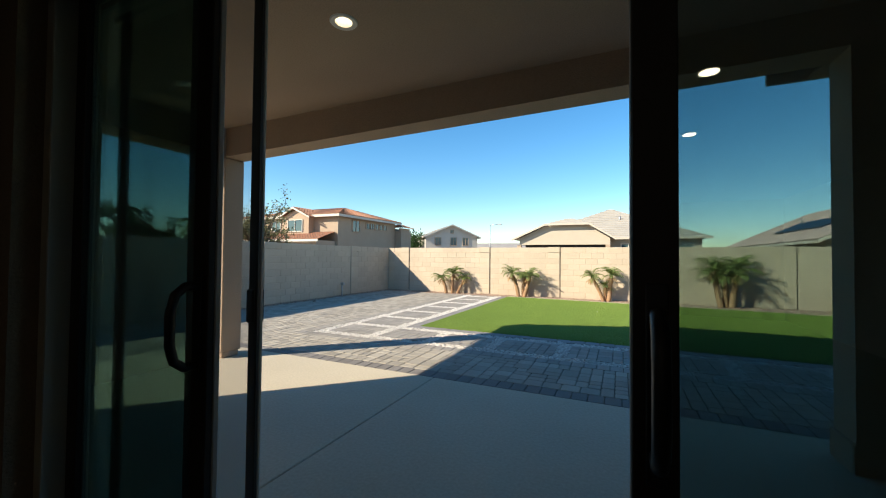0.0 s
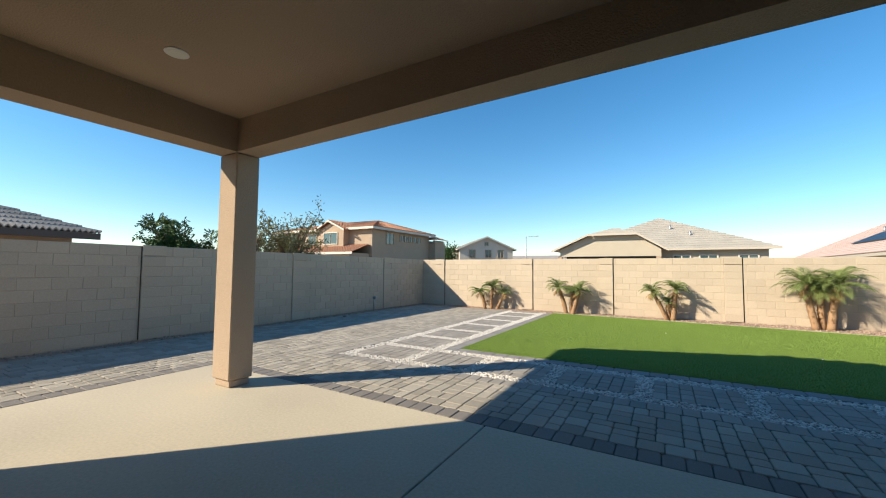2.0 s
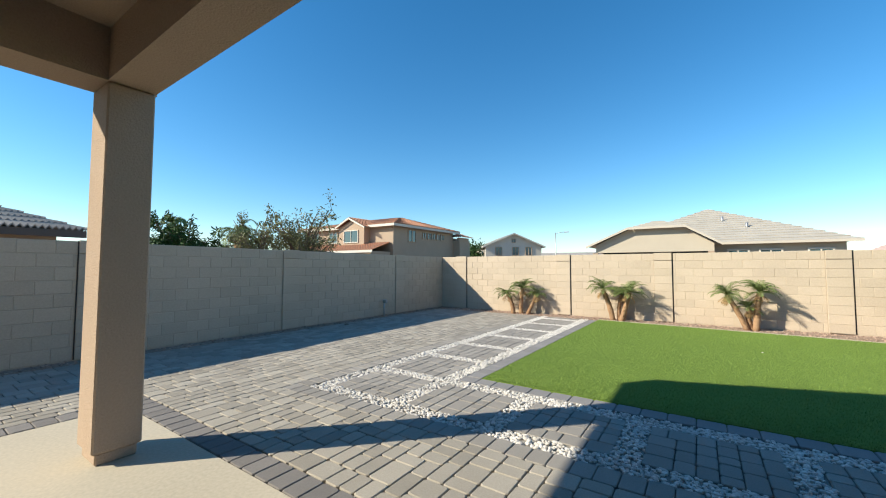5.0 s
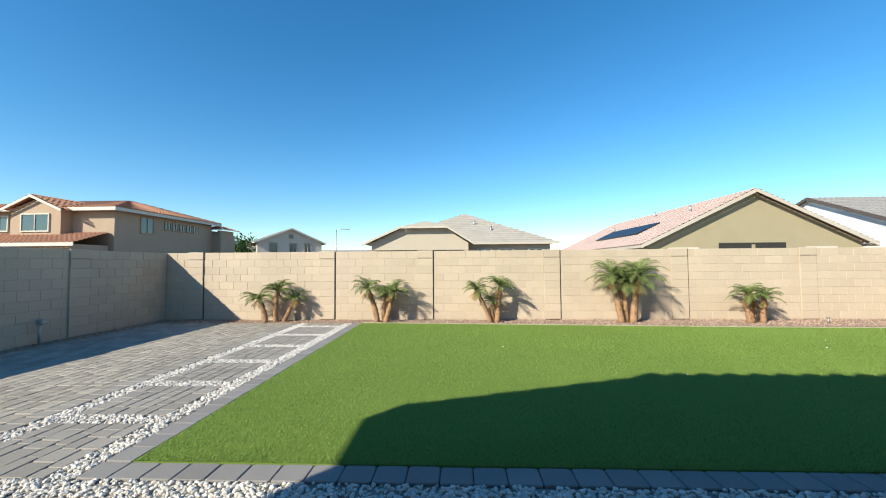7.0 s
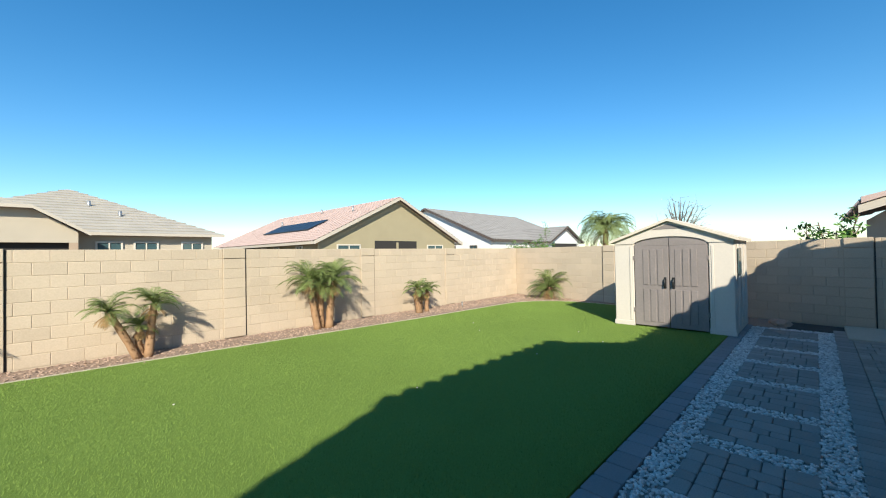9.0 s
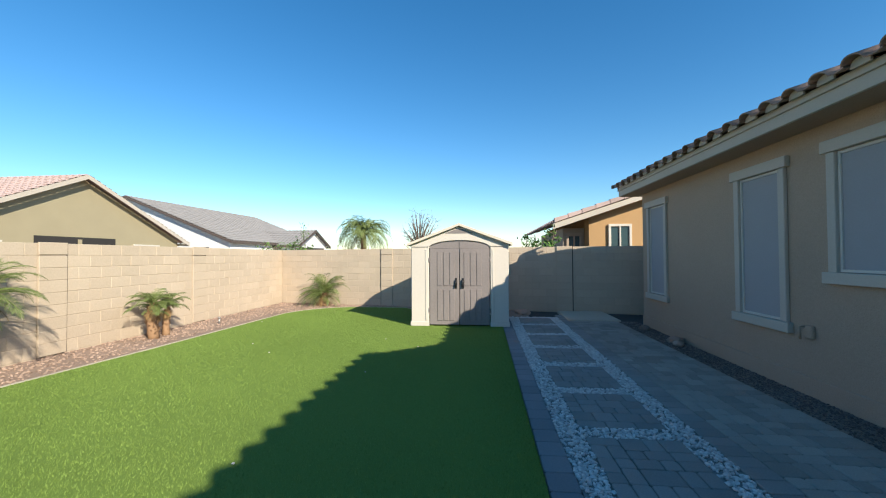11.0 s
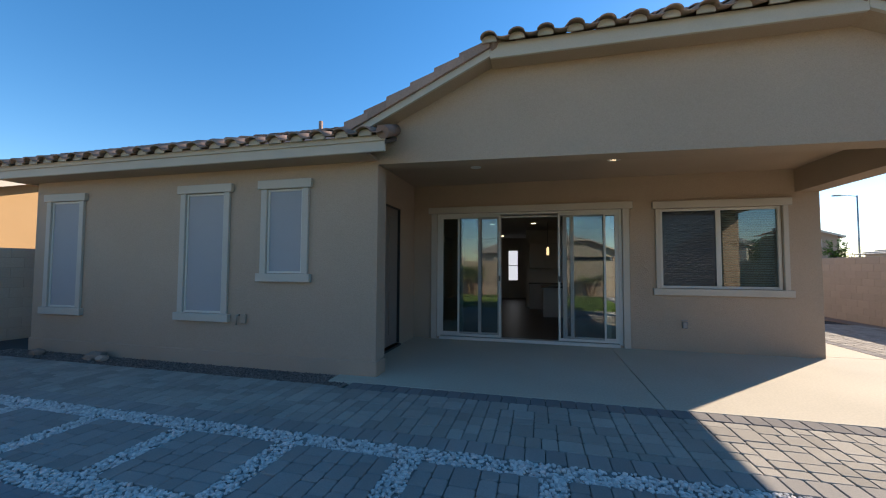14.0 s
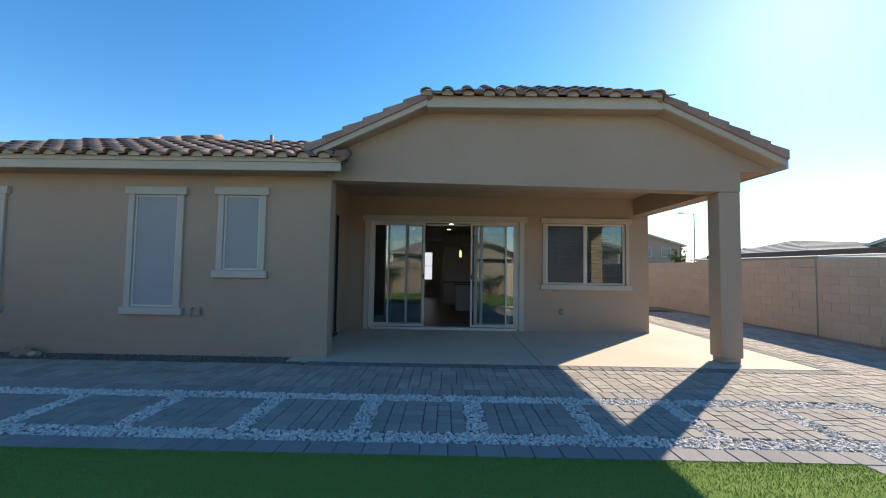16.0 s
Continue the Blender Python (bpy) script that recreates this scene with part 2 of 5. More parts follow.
def prism(bm, pts, way, mat=0):
    """A flat outline pushed along a vector into a closed solid."""
    way = Vector(way)
    a = [bm.verts.new(p) for p in pts]
    b = [bm.verts.new(Vector(p) + way) for p in pts]
    faces = [bm.faces.new(a[::-1]), bm.faces.new(b)]
    for i in range(len(a)):
        faces.append(bm.faces.new((a[i], a[(i + 1) % len(a)], b[(i + 1) % len(a)], b[i])))
    for f in faces:
        f.material_index = mat
    bmesh.ops.recalc_face_normals(bm, faces=faces)
    return bm


def tube(bm, pts, radii, sides=8, mat=0):
    rings = []
    for i, p in enumerate(pts):
        p = Vector(p)
        d = (Vector(pts[min(i + 1, len(pts) - 1)]) - Vector(pts[max(i - 1, 0)])).normalized()
        u = d.orthogonal().normalized()
        if rings:
            u = (last - d * last.dot(d)).normalized()
        last = u
        v = d.cross(u)
        r = radii[i] if isinstance(radii, (list, tuple)) else radii
        rings.append([bm.verts.new(p + r * (math.cos(a) * u + math.sin(a) * v)) for a in (math.tau * k / sides for k in range(sides))])
    faces = []
    for a, b in zip(rings, rings[1:]):
        for k in range(sides):
            faces.append(bm.faces.new((a[k], a[(k + 1) % sides], b[(k + 1) % sides], b[k])))
    for f in faces:
        f.smooth = True
    faces += [bm.faces.new(rings[0][::-1]), bm.faces.new(rings[-1])]
    for f in faces:
        f.material_index = mat
    return bm


def wall_with_holes(bm, axis, at, thick, lo, hi, z0, z1, holes, mat=0):
    """A wall along x or y from lo to hi, from at to at+thick, with rectangular holes (lo, hi, z0, z1) through it."""
    cuts = sorted({lo, hi, *[h[0] for h in holes], *[h[1] for h in holes]})
    for a, b in zip(cuts, cuts[1:]):
        over = sorted([h for h in holes if h[0] < b - 1e-6 and h[1] > a + 1e-6], key=lambda h: h[2])
        z = z0
        for h in over + [(0, 0, z1, z1)]:
            if h[2] > z + 1e-6:
                if axis == "x":
                    box(bm, (a, at, z), (b, at + thick, h[2]), mat=mat)
                else:
                    box(bm, (at, a, z), (at + thick, b, h[2]), mat=mat)
            z = max(z, h[3])
    bmesh.ops.remove_doubles(bm, verts=bm.verts, dist=1e-5)
    return bm


def make(fn, *args, **kw):
    bm = bmesh.new()
    fn(bm, *args, **kw)
    return bm

# ---- plan, in metres: x along the back of the house, y out into the yard ----
YF, XC, XE, XH, YS = 3.75, 2.52, 9.15, -4.25, 0.85     # front plane, porch corner, wing end, far corner, slider plane
SLAB_Y, BEAM_Z, CEIL_Z = 4.05, 2.82, 3.20
LEFT_X, BACK_Y, RIGHT_X, WALL_H = -8.35, 14.45, 12.75, 1.83
RIGHT_A, RIGHT_B = Vector((12.75, 14.45, 0)), Vector((9.95, -1.5, 0))     # the right wall runs askew
XD = 2.95      # porch side wall
LAWN_X, LAWN_Y, LAWN_FAR = -2.68, 6.97, 13.45

# ---- ground ----
structure("ground", make(lambda bm: poly(bm, [(-900, -900, -0.08), (900, -900, -0.08), (900, 900, -0.08), (-900, 900, -0.08)])), GROUND, "bare tan desert ground", "ground")
structure("paver_bed", boxed((LEFT_X + 0.5, -5, -0.079), (RIGHT_X, 13.9, -0.035)), SAND, "dark sand bed under the pavers", "ground")
slab_joints = [-0.93]
bm = bmesh.new()
for a, b in ((-5.22, -0.935), (-0.925, XD + 0.1)):
    box(bm, (a, YS - 0.17, -0.06), (b, SLAB_Y, 0.0), 0.006)
box(bm, (-5.22, -3.0, -0.06), (XH, YS - 0.175, 0.0), 0.006)
structure("patio_slab", bm, SLAB, "smooth tan concrete patio slab with a tooled joint", "patio slab")

# lawn: base sheet with rounded far corner, then blades
def lawn_outline():
    pts = [(LAWN_X, LAWN_Y), (8.05, LAWN_Y), (10.3, 6.97), (10.9, 9.2), (11.55, 9.8)]
    for k in range(9):
        a = math.radians(k * 11.25)
        pts.append((9.85 + 1.75 * math.cos(a), 11.2 + 1.75 * math.sin(a)))
    pts += [(6.0, 13.1), (2.2, 13.4), (LAWN_X, 13.75)]
    return pts

LAWN = lawn_outline()


def inside(x, y, pts):
    hit = False
    for (x0, y0), (x1, y1) in zip(pts, pts[1:] + pts[:1]):
        if (y0 > y) != (y1 > y) and x < (x1 - x0) * (y - y0) / (y1 - y0) + x0:
            hit = not hit
    return hit


structure("lawn", make(lambda bm: prism(bm, [(x, y, -0.06) for x, y in LAWN], (0, 0, 0.062))), TURF_BASE, "green artificial turf lawn", "lawn")

bm = bmesh.new()
for (xa, ya), (xb, yb) in zip(LAWN[3:], LAWN[4:]):
    d = Vector((xb - xa, yb - ya, 0))
    nrm = Vector((d.y, -d.x, 0)).normalized() * 0.05
    prism(bm, [(xa, ya, -0.05), (xb, yb, -0.05), (xb + nrm.x, yb + nrm.y, -0.05), (xa + nrm.x, ya + nrm.y, -0.05)], (0, 0, 0.06))
structure("lawn_edging", bm, SLAB, "thin pale concrete edging round the turf", "edging")

# ---- house shell ----
H = 3.30
holes = [(3.68, 4.28, 1.38, 2.63), (5.05, 5.78, 0.77, 2.62), (8.06, 8.74, 0.76, 2.60)]
structure("wall_wing", make(wall_with_holes, "x", YF - 0.25, 0.25, XC, XE, 0.06, H, holes), STUCCO, "tan stucco house wall with three screened windows", "house wall")
structure("wall_wing_end", boxed((XE - 0.25, -10, 0.06), (XE, YF - 0.25, H)), STUCCO, "tan stucco end wall of the house", "house wall")
structure("wall_porch_side", make(wall_with_holes, "y", XD, 0.25, YS, YF - 0.30, 0.0, H, [(1.68, 2.62, 0.04, 2.60)]), STUCCO, "tan stucco porch side wall with a door", "house wall")
structure("porch_pier", boxed((XC, YF - 0.30, 0.0), (XD + 0.25, YF - 0.2505, H)), STUCCO, "stucco pier at the porch corner", "house wall")
structure("wall_foundation", boxed((XC - 0.02, YF - 0.3, -0.06), (XE + 0.02, YF + 0.02, 0.20), 0.01), STUCCO, "stucco foundation band along the wall", "house wall")
structure("wall_porch_back", make(wall_with_holes, "x", YS - 0.25, 0.25, XH, XD + 0.25, 0.0, H, [(-1.16, 2.44, 0.04, 2.60), (-3.70, -1.80, 1.12, 2.58)]), STUCCO, "tan stucco wall with sliding door and window", "house wall")
structure("wall_house_side", boxed((XH, -10, 0.0), (XH + 0.25, YS - 0.25, H)), STUCCO, "tan stucco side wall of the house", "house wall")
structure("wall_house_rear", boxed((XH, -10.25, 0.0), (XE, -10, H)), STUCCO, "plain closing wall of the house", "house wall")

# porch beams, gable wall and ceiling
GX, GZ, BX, SL, EG = -0.95, 4.16, 1.88, 0.47, 4.04
bm = bmesh.new()
z = lambda x: GZ - 0.05 - max(0.0, abs(x - GX) - BX) * SL
xs = [XC, 2.0, GX + BX, GX - BX, -4.0, -4.25]
prism(bm, [(XC, YF - 0.30, BEAM_Z + 0.09), (-4.25, YF - 0.30, BEAM_Z - 0.02)] + [(x, YF - 0.30, z(x)) for x in reversed(xs)], (0, 0.30, 0))
structure("porch_beam_front", bm, STUCCO, "deep stucco beam and gable over the porch opening", "porch beam")
structure("porch_beam_side", boxed((-4.25, YS - 0.25, BEAM_Z - 0.02), (-3.90, YF - 0.30, 3.4)), STUCCO, "stucco side beam of the porch", "porch beam")
CAN = (-0.80, 2.19)     # the lit downlight
bm = bmesh.new()
for a, b, c, d in ((-3.90, CAN[0] - 0.064, YS, YF - 0.30), (CAN[0] + 0.064, XD, YS, YF - 0.30), (CAN[0] - 0.064, CAN[0] + 0.064, YS, CAN[1] - 0.064), (CAN[0] - 0.064, CAN[0] + 0.064, CAN[1] + 0.064, YF - 0.30)):
    box(bm, (a, c, CEIL_Z), (b, d, CEIL_Z + 0.08))
structure("porch_ceiling", bm, STUCCO, "smooth tan stucco porch ceiling", "ceiling")

post = thing("porch_post", "square tan stucco porch post on a stepped plinth", "post", (-4.075, YF - 0.15, 0))
part("shaft", boxed((-0.175, -0.15, 0.085), (0.175, 0.147, BEAM_Z - 0.02), 0.012), STUCCO, post)
part("plinth", boxed((-0.15, -0.125, 0.0), (0.15, 0.125, 0.084), 0.01), STUCCO, post)

# ---- roofs ----
def s_tile(bm, pitch, length, thick=0.016):
    """One S-shaped tile: a round barrel that runs into a shallow pan, a little wider and higher at its lower end."""
    r = pitch * 0.30
    line = [(-r * math.cos(math.pi * k / 8), r * 0.68 * math.sin(math.pi * k / 8)) for k in range(9)]
    line += [(r + (pitch - 2 * r + 0.02) * k / 3, -0.012 * math.sin(math.pi * k / 3)) for k in (1, 2, 3)]
    rings = []
    for v, lift in ((0.0, 0.03), (length, 0.0)):
        rings.append([[bm.verts.new((u, v, z + lift - d)) for u, z in line] for d in (0.0, thick)])
    for a, b in ((rings[0][0], rings[1][0]), (rings[1][1], rings[0][1]), (rings[0][1], rings[0][0])):
        for k in range(len(line) - 1):
            f = bm.faces.new((a[k], a[k + 1], b[k + 1], b[k]))
            f.smooth = True
    return bm


def slope_pieces(name, parent, origin, across, up, width, length, fits, pitch=0.33, course=0.36, rise=0.078, mat=TILE):
    """Barrel tiles in columns over a sloping plane; fits(u, v) says whether a tile is on the roof."""
    across, up = Vector(across).normalized(), Vector(up).normalized()
    normal = across.cross(up).normalized()
    if normal.z < 0:
        normal = -normal
    bm = bmesh.new()
    tile = mesh_of(name, s_tile(bm, pitch, course + 0.05), mat)
    basis = Matrix((across, up, normal)).transposed().to_4x4()
    cols, rws = int(width / pitch), int(length / course)
    for i in range(cols + 1):
        for j in range(rws):
            u, v = i * pitch, j * course - 0.06
            if not fits(u, v):
                continue
            ob = new("roof_tile", tile)
            p = Vector(origin) + across * u + up * v + normal * (rise + random.uniform(0, 0.005))
            ob.parent = parent
            ob.matrix_basis = Matrix.Translation(p) @ basis @ pose(0, 0, 0, -1.5, 0, random.uniform(-0.7, 0.7))
    # cream mortar stops that fill the barrels along the eave
    for i in range(cols + 1):
        if not fits(i * pitch, 0.0):
            continue
        bm = bmesh.new()
        c = Vector(origin) + across * (i * pitch) + Vector((0, 0.012, rise - 0.03))
        arc = [c + across * (pitch * 0.27 * math.cos(a)) + Vector((0, 0, pitch * 0.18 * math.sin(a) + 0.022)) for a in (math.pi * k / 8 for k in range(9))]
        prism(bm, [c - across * pitch * 0.27, *reversed(arc), c + across * pitch * 0.27], (0, 0.02, 0))
        part("eave_stop", bm, TRIM, parent)


def deck(name, pts, thick, label, mat):
    bm = bmesh.new()
    prism(bm, pts, (0, 0, thick))
    return structure(name, bm, mat, label, "roof")


EY = 4.16      # eave line of both roofs
RZ, EZ = GZ + BX * SL, GZ - 1.92 * SL
gable_l = deck("roof_porch_slope_1", [(2.85, EG, EZ), (0.93, EG, GZ), (GX, 2.3, RZ), (GX, -4, RZ), (2.85, -4, EZ)], -0.05, "brown barrel tile roof slope over the porch", DARK_TRIM)
gable_r = deck("roof_porch_slope_2", [(-4.75, EG, EZ), (-2.83, EG, GZ), (GX, 2.3, RZ), (GX, -4, RZ), (-4.75, -4, EZ)], -0.05, "brown barrel tile roof slope over the porch", DARK_TRIM)
gable_f = deck("roof_porch_hip", [(0.93, EG, GZ), (-2.83, EG, GZ), (GX, 2.3, RZ)], -0.05, "clipped hip of brown barrel tiles above the gable", DARK_TRIM)
WZ, WS = 3.10, 0.42
wing_roof = deck("roof_wing", [(2.25, EY, WZ), (9.45, EY, WZ), (6.4, 0.5, WZ + (EY - 0.5) * WS), (2.25, 0.5, WZ + (EY - 0.5) * WS)], -0.05, "brown barrel tile roof of the house wing", DARK_TRIM)
deck("roof_wing_end", [(9.45, EY, WZ), (9.45, -6, WZ), (6.4, -6, WZ + 1.5), (6.4, 0.5, WZ + (EY - 0.5) * WS)], -0.05, "brown tile hip end of the house wing", TILE)
# soffits and fascia boards
bm = bmesh.new()
box(bm, (2.25, EY - 0.035, WZ - 0.14), (9.45, EY + 0.005, WZ + 0.03), 0.006)
structure("fascia_wing", bm, TRIM, "cream painted fascia board under the tiles", "fascia")
structure("fascia_wing_cap", boxed((2.25, EY + 0.006, WZ - 0.01), (9.46, EY + 0.03, WZ + 0.066), 0.004), TRIM, "cream drip edge above the fascia", "fascia")
structure("fascia_wing_return", boxed((9.42, -6, WZ - 0.14), (9.46, EY - 0.036, WZ + 0.03)), TRIM, "cream painted fascia board at the end of the house", "fascia")
structure("soffit_wing", boxed((2.53, YF + 0.001, WZ - 0.14), (9.42, EY - 0.036, WZ - 0.11)), STUCCO, "stucco soffit under the eave", "soffit")
bm = bmesh.new()
box(bm, (-2.83, EG - 0.035, GZ - 0.11), (0.93, EG + 0.005, GZ + 0.075), 0.006)
structure("fascia_porch", bm, TRIM, "cream painted fascia board on the gable", "fascia")
structure("soffit_porch", boxed((-2.829, YF + 0.001, GZ - 0.10), (0.929, EG - 0.036, GZ - 0.07)), STUCCO, "stucco soffit under the gable eave", "soffit")
for n, (x0, x1) in enumerate(((0.931, 2.85), (-2.831, -4.75)), 1):
    zr = lambda x: GZ - (abs(x - GX) - BX) * SL
    bm = bmesh.new()
    prism(bm, [(x0, EG - 0.035, zr(x0) - 0.08), (x1, EG - 0.035, zr(x1) - 0.08), (x1, EG - 0.035, zr(x1) + 0.02), (x0, EG - 0.035, zr(x0) + 0.02)], (0, 0.04, 0))
    structure(f"fascia_rake_{n}", bm, TRIM, "cream painted rake board under stepped tiles", "fascia")
    bm = bmesh.new()
    prism(bm, [(x0, YF, zr(x0) - 0.075), (x1, YF, zr(x1) - 0.075), (x1, YF, zr(x1) - 0.053), (x0, YF, zr(x0) - 0.053)], (0, EG - 0.036 - YF, 0))
    structure(f"soffit_rake_{n}", bm, STUCCO, "stucco soffit under the rake", "soffit")
structure("fascia_porch_side", boxed((-4.79, -4, EZ - 0.14), (-4.751, EG, EZ + 0.03)), TRIM, "cream painted fascia board along the porch side", "fascia")
structure("soffit_porch_side", boxed((-4.75, -4, EZ - 0.12), (-4.251, YF - 0.001, EZ - 0.09)), STUCCO, "stucco soffit along the porch side", "soffit")
bm = bmesh.new()
prism(bm, [(-4.252, YF - 0.30, EZ - 0.088), (-4.75, YF - 0.30, EZ - 0.088), (-4.75, YF - 0.30, EZ - 0.052), (-4.252, YF - 0.30, EZ + 0.498 * SL - 0.052)], (0, 0.298, 0))
structure("gable_return", bm, STUCCO, "stucco return closing the end of the gable", "house wall")


# ---- sliding door ----
def slider_panel(root, x0, x1, y, name, w=0.065):
    """One framed glass panel, pale outside; its inner half is coloured dark as if backlit."""
    z0, z1 = 0.07, 2.56
    p = part(name, bmesh.new(), WHITE_VINYL, root)
    bm = bmesh.new()
    for a, b in (((x0, z0), (x0 + w, z1)), ((x1 - w, z0), (x1, z1)), ((x0 + w, z0), (x1 - w, z0 + 0.085)), ((x0 + w, z1 - w), (x1 - w, z1))):
        box(bm, (a[0], y, a[1]), (b[0], y + 0.02, b[1]), 0.003)
    part("outer_frame", bm, WHITE_VINYL, p, "white vinyl outer frame")
    bm = bmesh.new()
    for a, b in (((x0, z0), (x0 + w, z1)), ((x1 - w, z0), (x1, z1)), ((x0 + w, z0), (x1 - w, z0 + 0.085)), ((x0 + w, z1 - w), (x1 - w, z1))):
        box(bm, (a[0] + 0.002, y - 0.025, a[1]), (b[0] - 0.002, y - 0.0005, b[1]), 0.003)
    part("inner_frame", bm, DARK_FRAME, p, "frame in dark backlit tone")
    g = part("pane", boxed((x0 + w - 0.004, y - 0.006, z0 + 0.08), (x1 - w + 0.004, y, z1 - w + 0.004)), SHADE_GLASS, p, "tinted glass pane")
    g.visible_shadow = False
    return p


slider = thing("sliding_door", "half-open four-panel white sliding glass patio door", "sliding door")
bm = bmesh.new()
box(bm, (2.38, YS - 0.16, 0.04), (2.44, YS - 0.02, 2.60), 0.004)
box(bm, (-1.16, YS - 0.16, 0.04), (-1.10, YS - 0.02, 2.60), 0.004)
box(bm, (-1.10, YS - 0.16, 2.56), (2.38, YS - 0.02, 2.60), 0.004)
box(bm, (-1.10, YS - 0.16, 0.0), (2.38, YS + 0.02, 0.06), 0.004)
part("frame", bm, WHITE_VINYL, slider)
slider_panel(slider, 1.51, 2.38, YS - 0.05, "fixed_panel")
slider_panel(slider, -1.10, -0.23, YS - 0.05, "fixed_panel")
moving = [slider_panel(slider, 1.107, 1.98, YS - 0.105, "moving_panel", 0.08), slider_panel(slider, -0.97, -0.09, YS - 0.105, "moving_panel", 0.08)]
for p, hx in zip(moving, (1.150, -0.130)):
    bm = bmesh.new()
    tube(bm, [(hx, YS - 0.13, 1.335), (hx, YS - 0.175, 1.335), (hx, YS - 0.205, 1.31), (hx, YS - 0.218, 1.26), (hx, YS - 0.218, 1.16), (hx, YS - 0.205, 1.11), (hx, YS - 0.175, 1.085), (hx, YS - 0.13, 1.085)], 0.0145, 10)
    box(bm, (hx - 0.018, YS - 0.138, 1.03), (hx + 0.018, YS - 0.131, 1.39), 0.002)
    part("pull_handle", bm, BLACK, p, "black D-shaped pull handle")


# insect screens, slid back in front of the glass
def screen_panel(x0, x1, edge):
    y = YS - 0.008
    p = part("screen_panel", bmesh.new(), DARK_FRAME, slider)
    # inner halves take the dark backlit tone, outer halves stay vinyl
    outer, inner = bmesh.new(), bmesh.new()
    for a, b in (((x0, 0.075), (x0 + 0.04, 2.55)), ((x1 - 0.04, 0.075), (x1, 2.55)), ((x0 + 0.04, 0.075), (x1 - 0.04, 0.125)), ((x0 + 0.04, 2.51), (x1 - 0.04, 2.55))):
        box(outer, (a[0], y - 0.002, a[1]), (b[0], y + 0.010, b[1]), 0.002)
        box(inner, (a[0], y - 0.016, a[1]), (b[0], y - 0.0025, b[1]), 0.002)
    part("outer_frame", outer, WHITE_VINYL, p, "white outer screen frame")
    part("inner_frame", inner, DARK_FRAME, p, "slim inner screen frame in dark backlit tone")
    net = part("screen_mesh", boxed((x0 + 0.03, y - 0.006, 0.11), (x1 - 0.03, y - 0.005, 2.52)), SCREEN_MESH, p, "fine dark insect mesh")
    net.visible_shadow = False
    part("latch", boxed((edge - 0.017, y - 0.027, 1.21), (edge + 0.017, y - 0.0165, 1.32), 0.004), BLACK, p, "black latch plate")
    part("latch", boxed((edge - 0.017, y + 0.0105, 1.21), (edge + 0.017, y + 0.02, 1.32), 0.004), BLACK, p, "black latch plate")


screen_panel(-0.87, 0.0, -0.022)
screen_panel(1.112, 2.0, 1.135)


def trim_frame(root, x0, x1, z0, z1, y, sill=True, ear=0.05, w=0.12):
    bm = bmesh.new()
    box(bm, (x0, y, z0), (x0 + w, y + 0.045, z1), 0.006)
    part("side_trim", bm, TRIM, root)
    bm = bmesh.new()
    box(bm, (x1 - w, y, z0), (x1, y + 0.045, z1), 0.006)
    part("side_trim", bm, TRIM, root)
    part("head_trim", boxed((x0 - ear, y, z1), (x1 + ear, y + 0.065, z1 + 0.13), 0.006), TRIM, root)
    if sill:
        part("sill", boxed((x0 - ear, y, z0 - 0.12), (x1 + ear, y + 0.07, z0), 0.006), TRIM, root)


door_trim = thing("door_surround", "cream stucco trim round the sliding door", "door trim")
trim_frame(door_trim, -1.278, 2.558, 0.0, 2.60, YS, sill=False, ear=0.06, w=0.118)


def screened_window(x0, x1, z0, z1):
    """A trimmed window behind a grey sun screen; the trim's outer bounds are given."""
    root = thing("screened_window", "tall window with a grey sun screen in cream trim" if z1 - z0 > 1.6 else "small window with a grey sun screen in cream trim", "window", group="screened windows of the wing")
    trim_frame(root, x0, x1, z0, z1, YF, w=0.10)
    bm = bmesh.new()
    a, b, c, d = x0 + 0.102, x1 - 0.102, z0 + 0.004, z1 - 0.004
    for p, q in (((a, c), (a + 0.03, d)), ((b - 0.03, c), (b, d)), ((a + 0.03, c), (b - 0.03, c + 0.03)), ((a + 0.03, d - 0.03), (b - 0.03, d))):
        box(bm, (p[0], YF - 0.02, p[1]), (q[0], YF + 0.012, q[1]), 0.003)
    part("screen_frame", bm, WHITE_VINYL, root, "white screen frame")
    part("screen", boxed((a + 0.03, YF - 0.012, c + 0.03), (b - 0.03, YF - 0.004, d - 0.03)), SCREEN, root, "grey woven sun screen")


screened_window(3.58, 4.38, 1.38, 2.63)
screened_window(4.95, 5.88, 0.76, 2.62)
screened_window(7.96, 8.84, 0.755, 2.60)

# porch window with blind
win = thing("porch_window", "white two-pane sliding window with pale blinds in cream trim", "window")
trim_frame(win, -3.78, -1.72, 1.12, 2.58, YS, w=0.08)
bm = bmesh.new()
for a, b in (((-3.698, 1.125), (-3.65, 2.575)), ((-1.85, 1.125), (-1.802, 2.575)), ((-3.65, 1.125), (-1.85, 1.17)), ((-3.65, 2.53), (-1.85, 2.575)), ((-2.79, 1.17), (-2.71, 2.53))):
    box(bm, (a[0], YS - 0.09, a[1]), (b[0], YS - 0.02, b[1]), 0.004)
part("frame", bm, WHITE_VINYL, win)
for a, b in ((-3.65, -2.79), (-2.71, -1.85)):
    g = part("pane", boxed((a, YS - 0.06, 1.17), (b, YS - 0.054, 2.53)), GLASS, win)
    g.visible_shadow = False
net = part("screen_mesh", boxed((-2.71, YS - 0.036, 1.17), (-1.85, YS - 0.034, 2.53)), WINDOW_SCREEN, win, "dark insect screen")
net.visible_shadow = False
